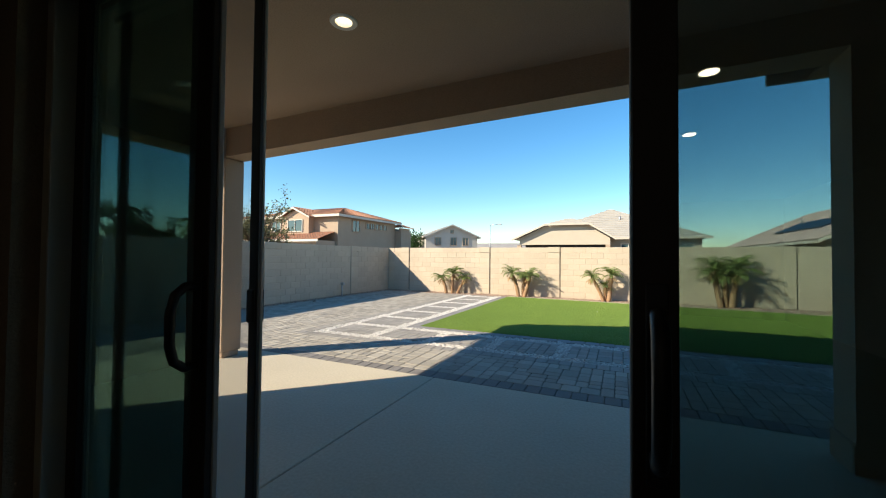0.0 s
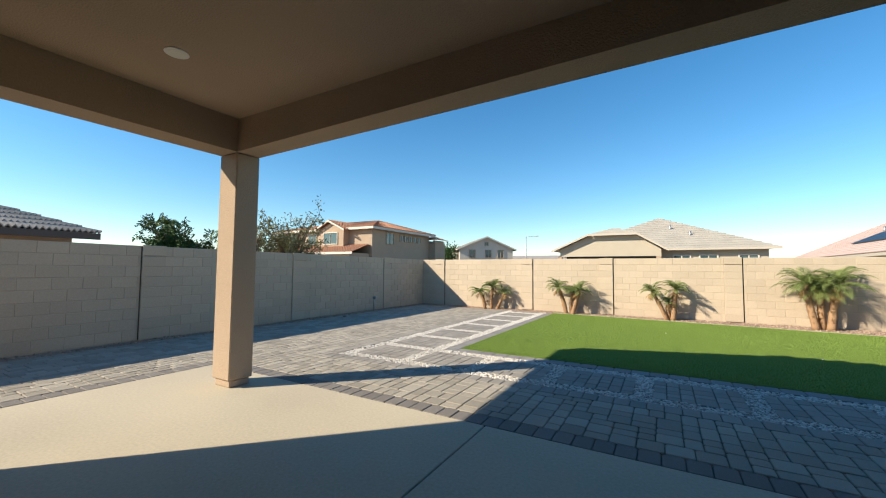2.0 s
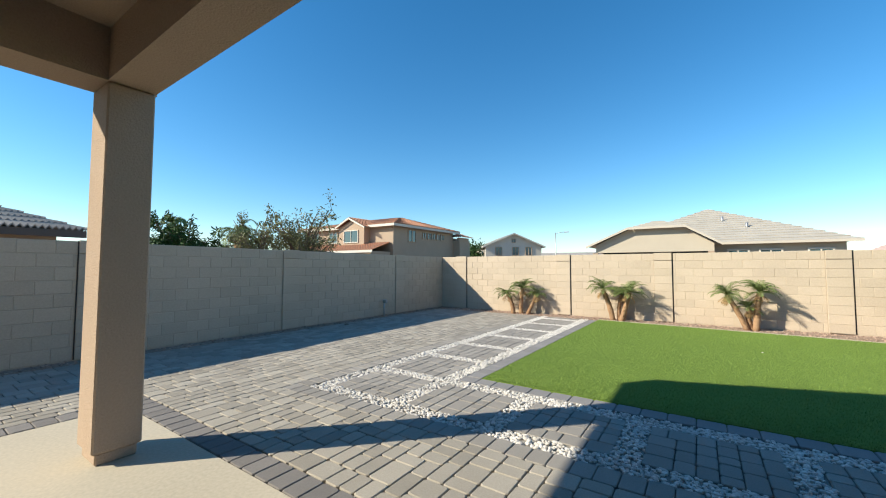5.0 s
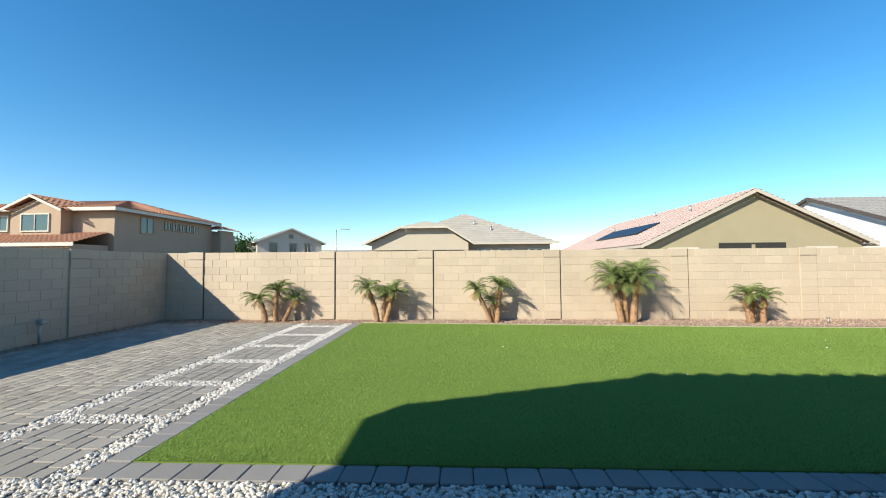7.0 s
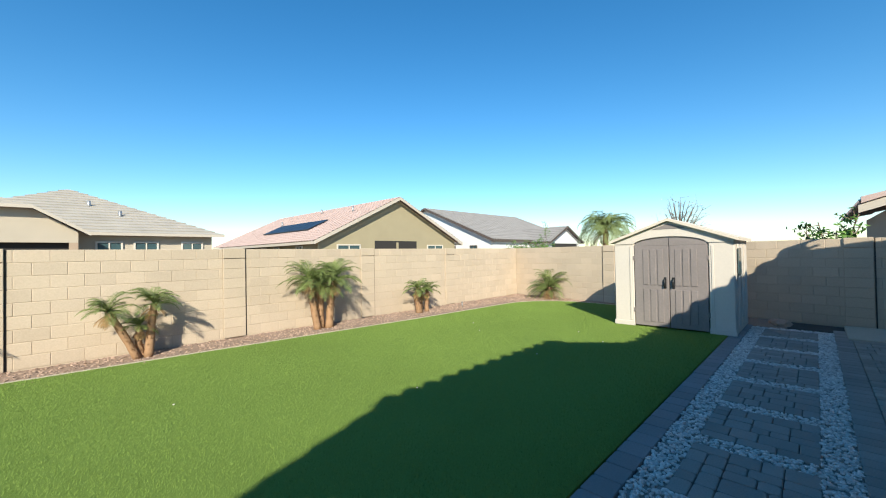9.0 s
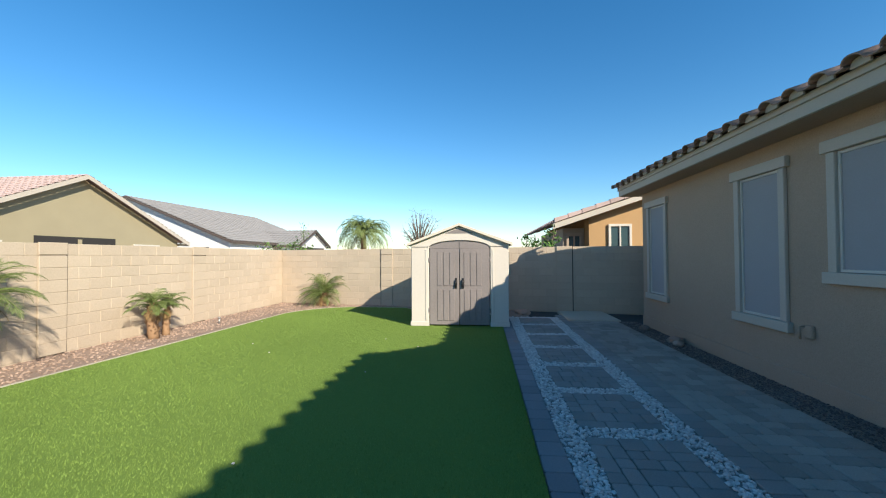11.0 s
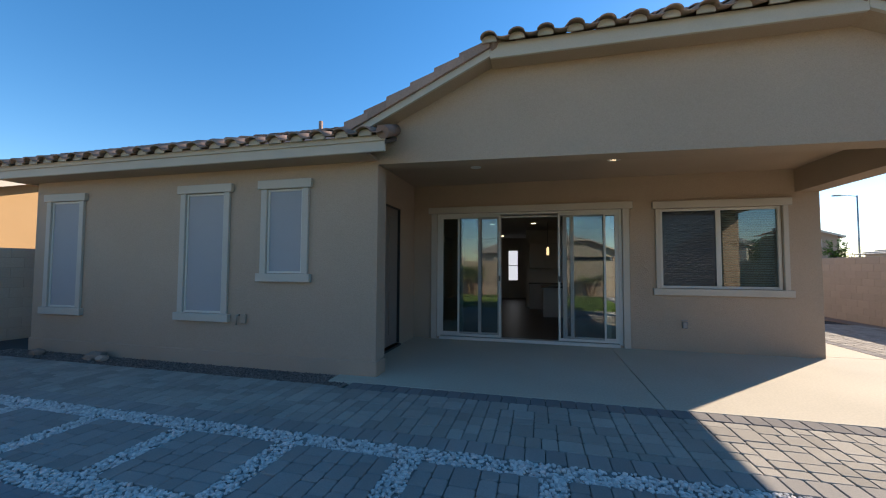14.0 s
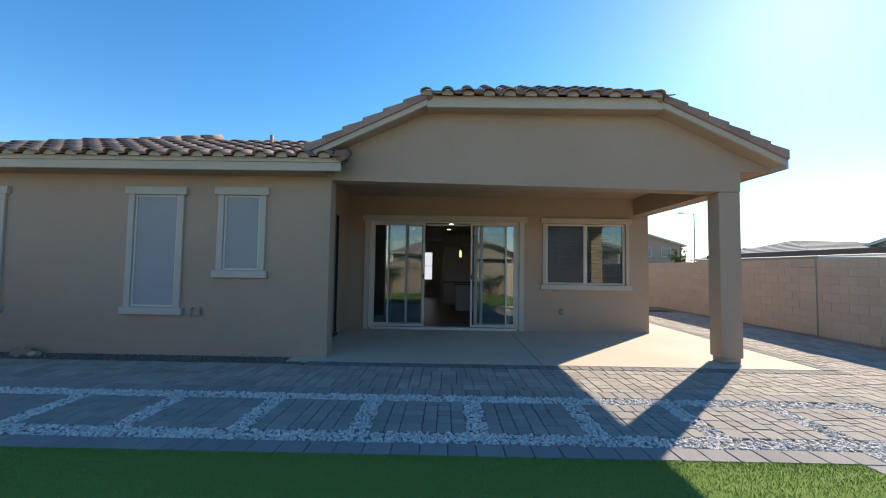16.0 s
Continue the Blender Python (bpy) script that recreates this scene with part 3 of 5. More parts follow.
for k in range(32):
    zz = 1.19 + k * 0.042
    for a, b in ((-3.65, -2.77), (-2.73, -1.85)):
        bm = bmesh.new()
        prism(bm, [(a, YS - 0.17, zz), (b, YS - 0.17, zz), (b, YS - 0.13, zz + 0.022), (a, YS - 0.13, zz + 0.022)], (0, 0, 0.003))
        part("blind_slat", bm, BLIND, win)

# side door on the porch
sd = thing("side_door", "closed taupe painted door in the porch side wall", "door")
part("leaf", boxed((XD + 0.06, 1.69, 0.05), (XD + 0.105, 2.61, 2.58), 0.003), DOOR_PAINT, sd)
for a, b in ((1.79, 2.11), (2.19, 2.51)):
    for c, d in ((0.25, 1.05), (1.2, 2.42)):
        part("raised_panel", boxed((XD + 0.048, a, c), (XD + 0.062, b, d), 0.006), DOOR_PAINT, sd)
bm = bmesh.new()
for a, b in (((1.681, 0.05), (1.689, 2.599)), ((2.611, 0.05), (2.619, 2.599)), ((1.689, 2.581), (2.611, 2.599))):
    box(bm, (XD + 0.01, a[0], a[1]), (XD + 0.12, b[0], b[1]))
part("jamb", bm, DARK_FRAME, sd, "dark door jamb")
part("threshold", boxed((XD - 0.03, 1.682, 0.0), (XD + 0.12, 2.618, 0.04), 0.004), DARK_FRAME, sd, "dark metal threshold")

# ---- interior seen through the slider ----
structure("floor", boxed((XH + 0.25, -10, -0.02), (XE - 0.25, YS - 0.172, 0.035)), INNER_FLOOR, "dark wood plank floor indoors", "floor")
structure("ceiling", boxed((XH + 0.25, -10, 2.86), (XE - 0.25, YS - 0.251, 2.95)), INNER_WALL, "pale indoor ceiling", "ceiling")
structure("wall_room_right", boxed((XC + 2.0, -9.8, 0.035), (XC + 2.1, YS - 0.251, 2.86)), INNER_WALL, "painted indoor wall", "wall")
structure("wall_room_rear", make(wall_with_holes, "x", -9.9, 0.1, XH + 0.25, XC + 2.1, 0.035, 2.86, [(1.32, 1.78, 0.85, 2.28)]), INNER_WALL, "painted indoor wall with a far window", "wall")
structure("wall_kitchen", boxed((XH + 0.25, -5.95, 0.035), (0.83, -5.81, 2.86)), INNER_WALL, "painted kitchen wall beside the hallway", "wall")
far = thing("far_window", "bright daylight window at the end of the hallway", "window")
part("pane", boxed((1.32, -9.88, 0.85), (1.78, -9.86, 2.28)), DAY_GLOW, far)
bm = bmesh.new()
for a, b in (((1.30, 0.83), (1.34, 2.30)), ((1.76, 0.83), (1.80, 2.30)), ((1.34, 0.83), (1.76, 0.87)), ((1.34, 2.26), (1.76, 2.30)), ((1.34, 1.55), (1.76, 1.58))):
    box(bm, (a[0], -9.80, a[1]), (b[0], -9.77, b[1]))
part("frame", bm, WHITE_VINYL, far)
isl = thing("kitchen_island", "grey kitchen island with a dark stone top", "kitchen island", (-0.45, -3.4, 0.035))
part("body", boxed((-0.7, -0.4, 0), (0.7, 0.4, 0.86), 0.01), CABINET, isl)
part("worktop", boxed((-0.76, -0.46, 0.86), (0.76, 0.46, 0.90), 0.006), COUNTER, isl)
cab = thing("wall_cabinet", "pale grey kitchen wall cabinets", "cabinet", (-0.3, -5.6, 1.45))
part("body", boxed((-1.0, -0.2, 0), (1.0, 0.15, 0.9), 0.006), CABINET, cab)
for k in range(4):
    part("door", boxed((-0.99 + k * 0.5, 0.151, 0.01), (-0.51 + k * 0.5, 0.17, 0.89), 0.004), CABINET, cab)
base = thing("base_cabinet", "pale grey kitchen base cabinets with dark top", "cabinet", (-0.3, -5.5, 0.035))
part("body", boxed((-1.0, -0.3, 0), (1.0, 0.3, 0.86), 0.006), CABINET, base)
part("worktop", boxed((-1.02, -0.3, 0.86), (1.02, 0.33, 0.90), 0.004), COUNTER, base)
blind = thing("vertical_blind", "pale vertical blind stacked at the end of the sliding door", "blind", (2.36, YS - 0.30, 0.06))
part("rail", boxed((-3.46, -0.03, 2.46), (0.0, 0.03, 2.50), 0.004), BLIND, blind)
for k in range(9):
    bm = bmesh.new()
    x = -0.02 - k * 0.038
    prism(bm, [(x, -0.045, 0.0), (x - 0.02, 0.045, 0.0), (x - 0.022, 0.045, 0.0), (x - 0.002, -0.045, 0.0)], (0, 0, 2.459))
    part("blind_slat", bm, BLIND, blind)
pend = thing("pendant_lamp", "slim glowing glass pendant lamp over the island", "pendant lamp", (0.10, -3.4, 2.86))
part("cord", make(tube, [(0, 0, 0), (0, 0, -0.75)], 0.005, 6), BLACK, pend)
part("shade", make(tube, [(0, 0, -0.75), (0, 0, -0.80), (0, 0, -1.0)], [0.02, 0.04, 0.04], 12), PENDANT_GLOW, pend)


def downlight(x, y, z, lit):
    d = thing("downlight", "lit recessed ceiling downlight" if lit else "unlit white recessed ceiling downlight", "downlight", (x, y, z), group="recessed downlights")
    bm = bmesh.new()
    tube(bm, [(0, 0, 0.012), (0, 0, -0.008)], [0.085, 0.09], 24)
    part("trim_ring", bm, LENS_OFF, d)
    part("lens", make(tube, [(0, 0, -0.007), (0, 0, -0.011)], [0.068, 0.066], 24), LAMP if lit else LENS_OFF, d)


for x, y in ((0.45, -1.9), (0.52, -3.55), (1.7, -1.9), (1.8, -3.55), (-0.9, -1.9), (-0.85, -3.55), (1.9, -8.3)):
    downlight(x, y, 2.86, True)
for x, y in ((-2.98, 2.34), (1.4, 2.2)):
    downlight(x, y, CEIL_Z, False)
can = thing("downlight", "lit recessed ceiling downlight", "downlight", (*CAN, CEIL_Z), group="recessed downlights")
bm = bmesh.new()
for k in range(24):
    a, b = math.tau * k / 24, math.tau * (k + 1) / 24
    ring = [(r * math.cos(t), r * math.sin(t), z) for t in (a, b) for r, z in ((0.105, -0.001), (0.098, -0.009), (0.064, -0.004), (0.060, 0.095))]
    for n in range(3):
        poly(bm, [ring[n], ring[n + 1], ring[n + 5], ring[n + 4]])
part("trim_ring", bm, LENS_OFF, can)
part("lens", make(tube, [(0, 0, 0.090), (0, 0, 0.096)], [0.0595, 0.0595], 24), LAMP, can)

# ---- block walls: core now, blocks at the end of the file ----
def block_core(name, a, b, label):
    structure(name, boxed(a, b), BLOCK_JOINT, label, "block wall")


block_core("wall_back", (LEFT_X - 0.2, BACK_Y + 0.006, -0.08), (RIGHT_X + 0.2, BACK_Y + 0.19, WALL_H - 0.005), "tan concrete block garden wall")
block_core("wall_left", (LEFT_X - 0.19, -9.0, -0.08), (LEFT_X - 0.006, BACK_Y, WALL_H - 0.005), "tan concrete block garden wall in shade")
skew = (RIGHT_A - RIGHT_B).normalized()
side = Vector((skew.y, -skew.x, 0))
bm = bmesh.new()
prism(bm, [RIGHT_B + side * 0.006 + Vector((0, 0, -0.08)), RIGHT_A + side * 0.006 + Vector((0, 0, -0.08)), RIGHT_A + side * 0.19 + Vector((0, 0, -0.08)), RIGHT_B + side * 0.19 + Vector((0, 0, -0.08))], (0, 0, WALL_H + 0.075))
structure("wall_right", bm, BLOCK_JOINT, "tan concrete block garden wall", "block wall")

# ---- shed ----
def shed():
    W, Z0, ZE, ZA, D = 1.05, 0.0, 1.80, 2.20, 1.75
    s = thing("garden_shed", "cream resin garden shed with taupe double doors", "shed", (8.55, 7.93, 0.002), -90)
    # local: x to the right when seen from the front, y into the shed
    s.scale = (1.045, 1.0, 1.03)
    for sx in (-1, 1):
        part("front_panel", boxed((sx * W, 0, Z0), (sx * 0.66, 0.05, ZE), 0.012), SHED_CREAM, s)
        part("corner_rib", boxed((sx * 0.70, -0.012, 0.12), (sx * 0.74, -0.001, ZE - 0.12), 0.005), SHED_CREAM, s)
        part("side_wall", boxed((sx * W, 0.051, Z0), (sx * (W - 0.05), D, ZE), 0.012), SHED_CREAM, s)
        part("plinth", boxed((sx * (W + 0.015), -0.015, 0), (sx * 0.655, 0.0, 0.10), 0.006), SHED_CREAM, s)
        for k in range(3):
            part("side_rib", boxed((sx * (W + 0.001), 0.3 + k * 0.45, 0.1), (sx * (W + 0.014), 0.5 + k * 0.45, ZE - 0.1), 0.006), SHED_CREAM, s)
    part("rear_wall", boxed((-W + 0.05, D - 0.05, Z0), (W - 0.05, D, ZE), 0.01), SHED_CREAM, s)
    # gable over the arched doors
    arch = [(0.655 * math.cos(a), 1.72 + 0.16 * math.sin(a)) for a in (math.pi * k / 14 for k in range(15))]
    bm = bmesh.new()
    pts = [(W, 1.74), (W, ZE), (0, ZA - 0.02), (-W, ZE), (-W, 1.74)] + [(x, max(z, 1.74)) for x, z in reversed(arch)]
    prism(bm, [(x, -0.02, z) for x, z in pts], (0, 0.05, 0))
    part("gable", bm, SHED_CREAM, s)
    part("header", boxed((-0.66, 0.051, 1.55), (0.66, 0.07, 2.0)), SHED_CREAM, s)
    bm = bmesh.new()
    prism(bm, [(-0.30, -0.03, 2.03), (0.30, -0.03, 2.03), (0.0, -0.03, 2.135)], (0, 0.009, 0))
    part("vent", bm, SHED_GREY, s, "taupe triangular vent")
    for sx in (-1, 1):
        bm = bmesh.new()
        prism(bm, [(sx * (W + 0.08), -0.10, ZE - 0.045), (0, -0.10, ZA - 0.01), (0, -0.10, ZA + 0.045), (sx * (W + 0.08), -0.10, ZE + 0.01)], (0, D + 0.14, 0))
        part("roof_panel", bm, SHED_ROOF, s)
        door = part("door", boxed((sx * 0.006, -0.002, 0.03), (sx * 0.645, 0.035, 1.70), 0.008), SHED_GREY, s, "taupe panelled resin door")
        bm = bmesh.new()
        prism(bm, [(sx * x, -0.002, z) for x, z in [(0.006, 1.70)] + [(0.645 * math.cos(a), 1.70 + 0.15 * math.sin(a)) for a in (math.pi * k / 14 for k in range(0, 8))][0:7] + [(0.006, 1.85)]], (0, 0.036, 0))
        part("door_arch", bm, SHED_GREY, door)
        for c, d in ((0.12, 0.80), (0.88, 1.62)):
            for a, b in ((0.10, 0.21), (0.235, 0.345), (0.37, 0.48)):
                part("raised_panel", boxed((sx * a, -0.014, c), (sx * b, -0.001, d), 0.008), SHED_GREY, door)
        bm = bmesh.new()
        tube(bm, [(sx * 0.075, -0.005, 1.02), (sx * 0.075, -0.05, 1.01), (sx * 0.075, -0.05, 0.86), (sx * 0.075, -0.005, 0.85)], 0.014, 8)
        box(bm, (sx * 0.05, -0.012, 0.82), (sx * 0.10, -0.002, 1.05), 0.006)
        part("handle", bm, BLACK, door, "black door handle")
        for zz in (0.3, 1.4):
            part("hinge", boxed((sx * 0.64, -0.012, zz), (sx * 0.67, -0.001, zz + 0.09), 0.003), SHED_GREY, door)
    bm = bmesh.new()
    box(bm, (W + 0.016, 0.25, 1.1), (W + 0.03, 0.65, 1.62), 0.006)
    part("side_window", bm, FAR_GLASS, s, "small dark side window")


shed()

# ---- neighbouring houses ----
def tiled_slope(bm, a, b, c, d, courses, cols=0, amp=0.05, step=0.05, mat=0):
    """Overlapping tile courses between eave a-b and top d-c, wavy when cols is given."""
    a, b, c, d = map(Vector, (a, b, c, d))
    up = (b - a).cross(d - a) if (d - a).length > 1e-3 else (b - a).cross(c - a)
    up = up.normalized() if up.z > 0 else -up.normalized()
    n = max(1, cols * 4)
    top = None
    for j in range(courses):
        rows = []
        for v, lift in ((j / courses, step), ((j + 1) / courses, 0.0)):
            row = []
            for i in range(n + 1):
                u = i / n
                p = (a + (d - a) * v) * (1 - u) + (b + (c - b) * v) * u
                w = amp * (0.5 + 0.5 * math.sin(i * math.pi / 2)) if cols else 0.0
                row.append((p + up * (lift + w)))
            rows.append(row)
        low = top or [bm.verts.new(p - up * step) for p in rows[0]]
        vs = [low] + [[bm.verts.new(p) for p in r] for r in rows]
        top = vs[-1]
        for r, s in zip(vs, vs[1:]):
            for i in range(n):
                try:
                    f = bm.faces.new((r[i], r[i + 1], s[i + 1], s[i]))
                    f.material_index = mat
                except ValueError:
                    pass
    return bm


def far_window(root, x, y, z0, z1, w, axis="x", side=-1, trim=WHITE_TRIM):
    """A framed window set on a wall: axis x means the wall runs along x."""
    bm, gb = bmesh.new(), bmesh.new()
    t = 0.09
    bars = [(-w / 2 - t, z0 - t, w / 2 + t, z0), (-w / 2 - t, z1, w / 2 + t, z1 + t), (-w / 2 - t, z0, -w / 2, z1), (w / 2, z0, w / 2 + t, z1), (-0.03, z0, 0.03, z1)]
    for p, q, r, s in bars:
        if axis == "x":
            box(bm, (x + p, y, q), (x + r, y + side * 0.09, s), 0.01)
        else:
            box(bm, (x, y + p, q), (x + side * 0.09, y + r, s), 0.01)
    if axis == "x":
        box(gb, (x - w / 2, y + side * 0.02, z0), (x + w / 2, y + side * 0.04, z1))
    else:
        box(gb, (x + side * 0.02, y - w / 2, z0), (x + side * 0.04, y + w / 2, z1))
    fr = part("window", bm, trim, root)
    part("pane", gb, FAR_GLASS, fr)


def house_root(name, label):
    return thing(name, label, "house")


# two-storey house with terracotta roof beyond the left corner
ha = house_root("two_storey_house", "tan two-storey stucco house with a terracotta tile roof")
part("wall", boxed((-38, 30, 0), (-24.5, 40.6, 5.6)), STUCCO_BROWN, ha)
bm = bmesh.new()
ez, rz = 5.62, 7.0
x0, x1, y0, y1 = -38.6, -23.9, 29.4, 41.2
R0, R1 = (-33.5, 35.3, rz), (-28.2, 35.3, rz)
tiled_slope(bm, (x0, y0, ez), (x1, y0, ez), R1, R0, 12, 40, 0.09)
tiled_slope(bm, (x1, y0, ez), (x1, y1, ez), R1, R1, 12, 34, 0.09)
tiled_slope(bm, (x1, y1, ez), (x0, y1, ez), R0, R1, 6)
tiled_slope(bm, (x0, y1, ez), (x0, y0, ez), R0, R0, 6)
part("roof", bm, TILE_RED, ha)
bm = bmesh.new()
box(bm, (x0, y0, ez - 0.22), (x1, y0 + 0.05, ez + 0.02))
box(bm, (x1 - 0.05, y0 + 0.05, ez - 0.22), (x1, y1, ez + 0.02))
part("fascia", bm, WHITE_TRIM, ha)
bm = bmesh.new()
prism(bm, [(-31.2, 29.2, 0), (-27.6, 29.2, 0), (-27.6, 29.2, 5.5), (-29.4, 29.2, 6.2), (-31.2, 29.2, 5.5)], (0, 0.79, 0))
part("bay", bm, STUCCO, ha)
bm = bmesh.new()
tiled_slope(bm, (-27.2, 28.8, 5.42), (-27.2, 33.5, 5.42), (-29.4, 33.5, 6.45), (-29.4, 28.8, 6.45), 6, 12, 0.08)
tiled_slope(bm, (-31.6, 33.5, 5.42), (-31.6, 28.8, 5.42), (-29.4, 28.8, 6.45), (-29.4, 33.5, 6.45), 6, 12, 0.08)
part("bay_roof", bm, TILE_RED, ha)
bm = bmesh.new()
prism(bm, [(-27.15, 28.75, 5.25), (-29.4, 28.75, 6.28), (-31.65, 28.75, 5.25), (-31.65, 28.75, 5.42), (-29.4, 28.75, 6.47), (-27.15, 28.75, 5.42)], (0, 0.06, 0))
part("bay_rake", bm, WHITE_TRIM, ha)
bm = bmesh.new()
tiled_slope(bm, (-38, 26.9, 3.0), (-24.2, 26.9, 3.0), (-24.8, 29.95, 3.85), (-38, 29.95, 3.85), 8, 40, 0.08)
part("porch_roof", bm, TILE_RED, ha)
part("porch_fascia", boxed((-38, 26.85, 2.8), (-24.2, 26.9, 3.02)), WHITE_TRIM, ha)
part("porch_wall", boxed((-38, 27.3, 0), (-24.8, 29.9, 2.95)), STUCCO_BROWN, ha)
far_window(ha, -29.4, 29.2, 4.0, 5.1, 1.9)
far_window(ha, -33.0, 30.0, 4.1, 5.1, 1.2)
far_window(ha, -36.0, 30.0, 4.1, 5.1, 1.2)
far_window(ha, -24.5, 32.8, 4.1, 5.2, 1.1, "y", 1, STUCCO)
for k in range(5):
    far_window(ha, -24.5, 34.9 + k * 0.85, 4.55, 5.1, 0.55, "y", 1, STUCCO)
bm = bmesh.new()
box(bm, (-25.4, 40.61, 0), (-23.6, 43.0, 4.6))
part("turret", bm, STUCCO_BROWN, ha)
bm = bmesh.new()
tiled_slope(bm, (-25.8, 40.4, 5.0), (-23.2, 40.4, 5.0), (-24.4, 41.8, 5.5), (-24.6, 41.8, 5.5), 3, 8, 0.07)
tiled_slope(bm, (-23.2, 40.4, 5.0), (-23.2, 43.2, 5.0), (-24.4, 41.8, 5.5), (-24.4, 41.8, 5.5), 3, 8, 0.07)
part("turret_roof", bm, TILE_RED, ha)
bm = bmesh.new()
box(bm, (-25.3, 40.7, 4.6), (-25.0, 42.9, 5.0))
box(bm, (-24.0, 40.7, 4.6), (-23.7, 42.9, 5.0))
part("turret_pier", bm, STUCCO_BROWN, ha)


def gable_house(name, label, at, rz, w, d, h, rise, wall_mat, roof_mat, courses, cols, trim_mat=WHITE_TRIM, over=0.5):
    """A gabled house whose ridge runs along its own y; at is the middle of its front."""
    r = thing(name, label, "house", at, rz)
    bm = bmesh.new()
    prism(bm, [(-w / 2, 0, 0), (w / 2, 0, 0), (w / 2, 0, h), (0, 0, h + rise), (-w / 2, 0, h)], (0, d, 0))
    part("wall", bm, wall_mat, r)
    s = rise / (w / 2)
    ex, ezz = w / 2 + over, h - over * s + 0.06
    top = h + rise + 0.06
    for sx in (-1, 1):
        bm = bmesh.new()
        pts = [(sx * ex, -over, ezz), (sx * ex, d + over, ezz), (0, d + over, top), (0, -over, top)]
        tiled_slope(bm, *pts, courses, cols, 0.07)
        part("roof", bm, roof_mat, r)
        bm = bmesh.new()
        prism(bm, [(sx * ex, -over - 0.03, ezz - 0.2), (0, -over - 0.03, top - 0.2), (0, -over - 0.03, top + 0.03), (sx * ex, -over - 0.03, ezz + 0.03)], (0, 0.05, 0))
        part("rake_board", bm, trim_mat, r)
        part("eave_board", boxed((sx * ex, -over + 0.03, ezz - 0.18), (sx * (ex - 0.05), d + over, ezz + 0.0)), trim_mat, r)
    return r


# pink-roofed house behind the yard
hd = gable_house("gable_house", "olive stucco house with a weathered pink tile roof", (18.3, 29, 0), 0, 13.2, 21, 2.80, 3.2, STUCCO_OLIVE, TILE_PINK, 22, 56, TRIM)
# flat dark panel on the wall, painted shade of the covered patio
part("patio_opening", boxed((-2.1, -0.03, 0), (2.0, 0.02, 2.72)), PATIO_SHADE, hd, "dark panel painted as covered patio shade")
part("patio_post", boxed((-0.1, -0.06, 0), (0.1, -0.031, 2.6)), STUCCO_OLIVE, hd)
for x in (-4.3, 4.1):
    far_window(hd, x, 0.0, 1.2, 2.35, 1.7)
for y in (2.6, 6.5, 9.0, 12.0):
    far_window(hd, -6.6, y, 1.6, 2.3, 0.8, "y", -1)
s = 3.2 / 6.6
for k in range(7):
    y0 = 4.0 + k * 1.25
    for x0, x1 in ((-5.3, -3.6),):
        z0, z1 = 6.0 + x0 * s + 0.22, 6.0 + x1 * s + 0.22
        part("solar_panel", make(prism, [(x0, y0, z0), (x0, y0 + 1.2, z0), (x1, y0 + 1.2, z1), (x1, y0, z1)], (0, 0, 0.05)), SOLAR, hd, "dark solar panel")
for x, y in ((-2.0, 3.0), (-3.2, 13.5), (-1.2, 9.5)):
    part("roof_vent", make(tube, [(x, y, 6.0 + x * s), (x, y, 6.55 + x * s)], 0.08, 8), STEEL, hd)

# hip-roofed house straight behind
hc = house_root("hip_house", "tan stucco house with a pale grey hip roof")
part("wall", boxed((-5.9, 31.4, 0), (6.2, 44, 2.95)), STUCCO_SAND, hc)
bm = bmesh.new()
x0, x1, y0, y1, ez = -6.4, 6.75, 30.9, 44.5, 2.98
R0, R1 = (0.25, 37.2, 5.85), (0.25, 38.3, 5.85)
tiled_slope(bm, (x0, y0, ez), (x1, y0, ez), R0, R0, 16)
tiled_slope(bm, (x1, y0, ez), (x1, y1, ez), R1, R0, 16)
tiled_slope(bm, (x1, y1, ez), (x0, y1, ez), R1, R1, 8)
tiled_slope(bm, (x0, y1, ez), (x0, y0, ez), R0, R1, 16)
part("roof", bm, TILE_GREY, hc)
bm = bmesh.new()
box(bm, (0.4, y0 - 0.03, ez - 0.11), (x1, y0 + 0.02, ez + 0.03))
part("fascia", bm, TRIM, hc)
bm = bmesh.new()
prism(bm, [(-6.1, 29.6, 2.45), (0.4, 29.6, 2.45), (0.4, 29.6, 2.95), (-1.1, 29.6, 3.95), (-4.0, 29.6, 3.95), (-6.1, 29.6, 2.95)], (0, 1.79, 0))
part("porch_gable", bm, STUCCO_SAND, hc)
# closed dark box fills the porch, its shade put into the colour
part("porch_opening", boxed((-5.7, 29.9, 0), (0.1, 31.38, 2.449)), PATIO_SHADE, hc, "solid dark box painted as patio shade")
for sx in ((-6.3, -6.0), (0.1, 0.4)):
    part("porch_post", boxed((sx[0], 29.6, 0), (sx[1], 29.89, 2.449)), STUCCO, hc)
bm = bmesh.new()
tiled_slope(bm, (-4.1, 29.2, 3.98), (-1.0, 29.2, 3.98), (-2.4, 31.6, 4.6), (-2.7, 31.6, 4.6), 5)
tiled_slope(bm, (0.75, 29.2, 2.85), (0.75, 33.0, 2.85), (-2.5, 33, 4.7), (-1.0, 29.2, 3.98), 6)
tiled_slope(bm, (-6.6, 33, 2.85), (-6.6, 29.2, 2.85), (-4.1, 29.2, 3.98), (-2.5, 33, 4.7), 6)
part("porch_roof", bm, TILE_GREY, hc)
bm = bmesh.new()
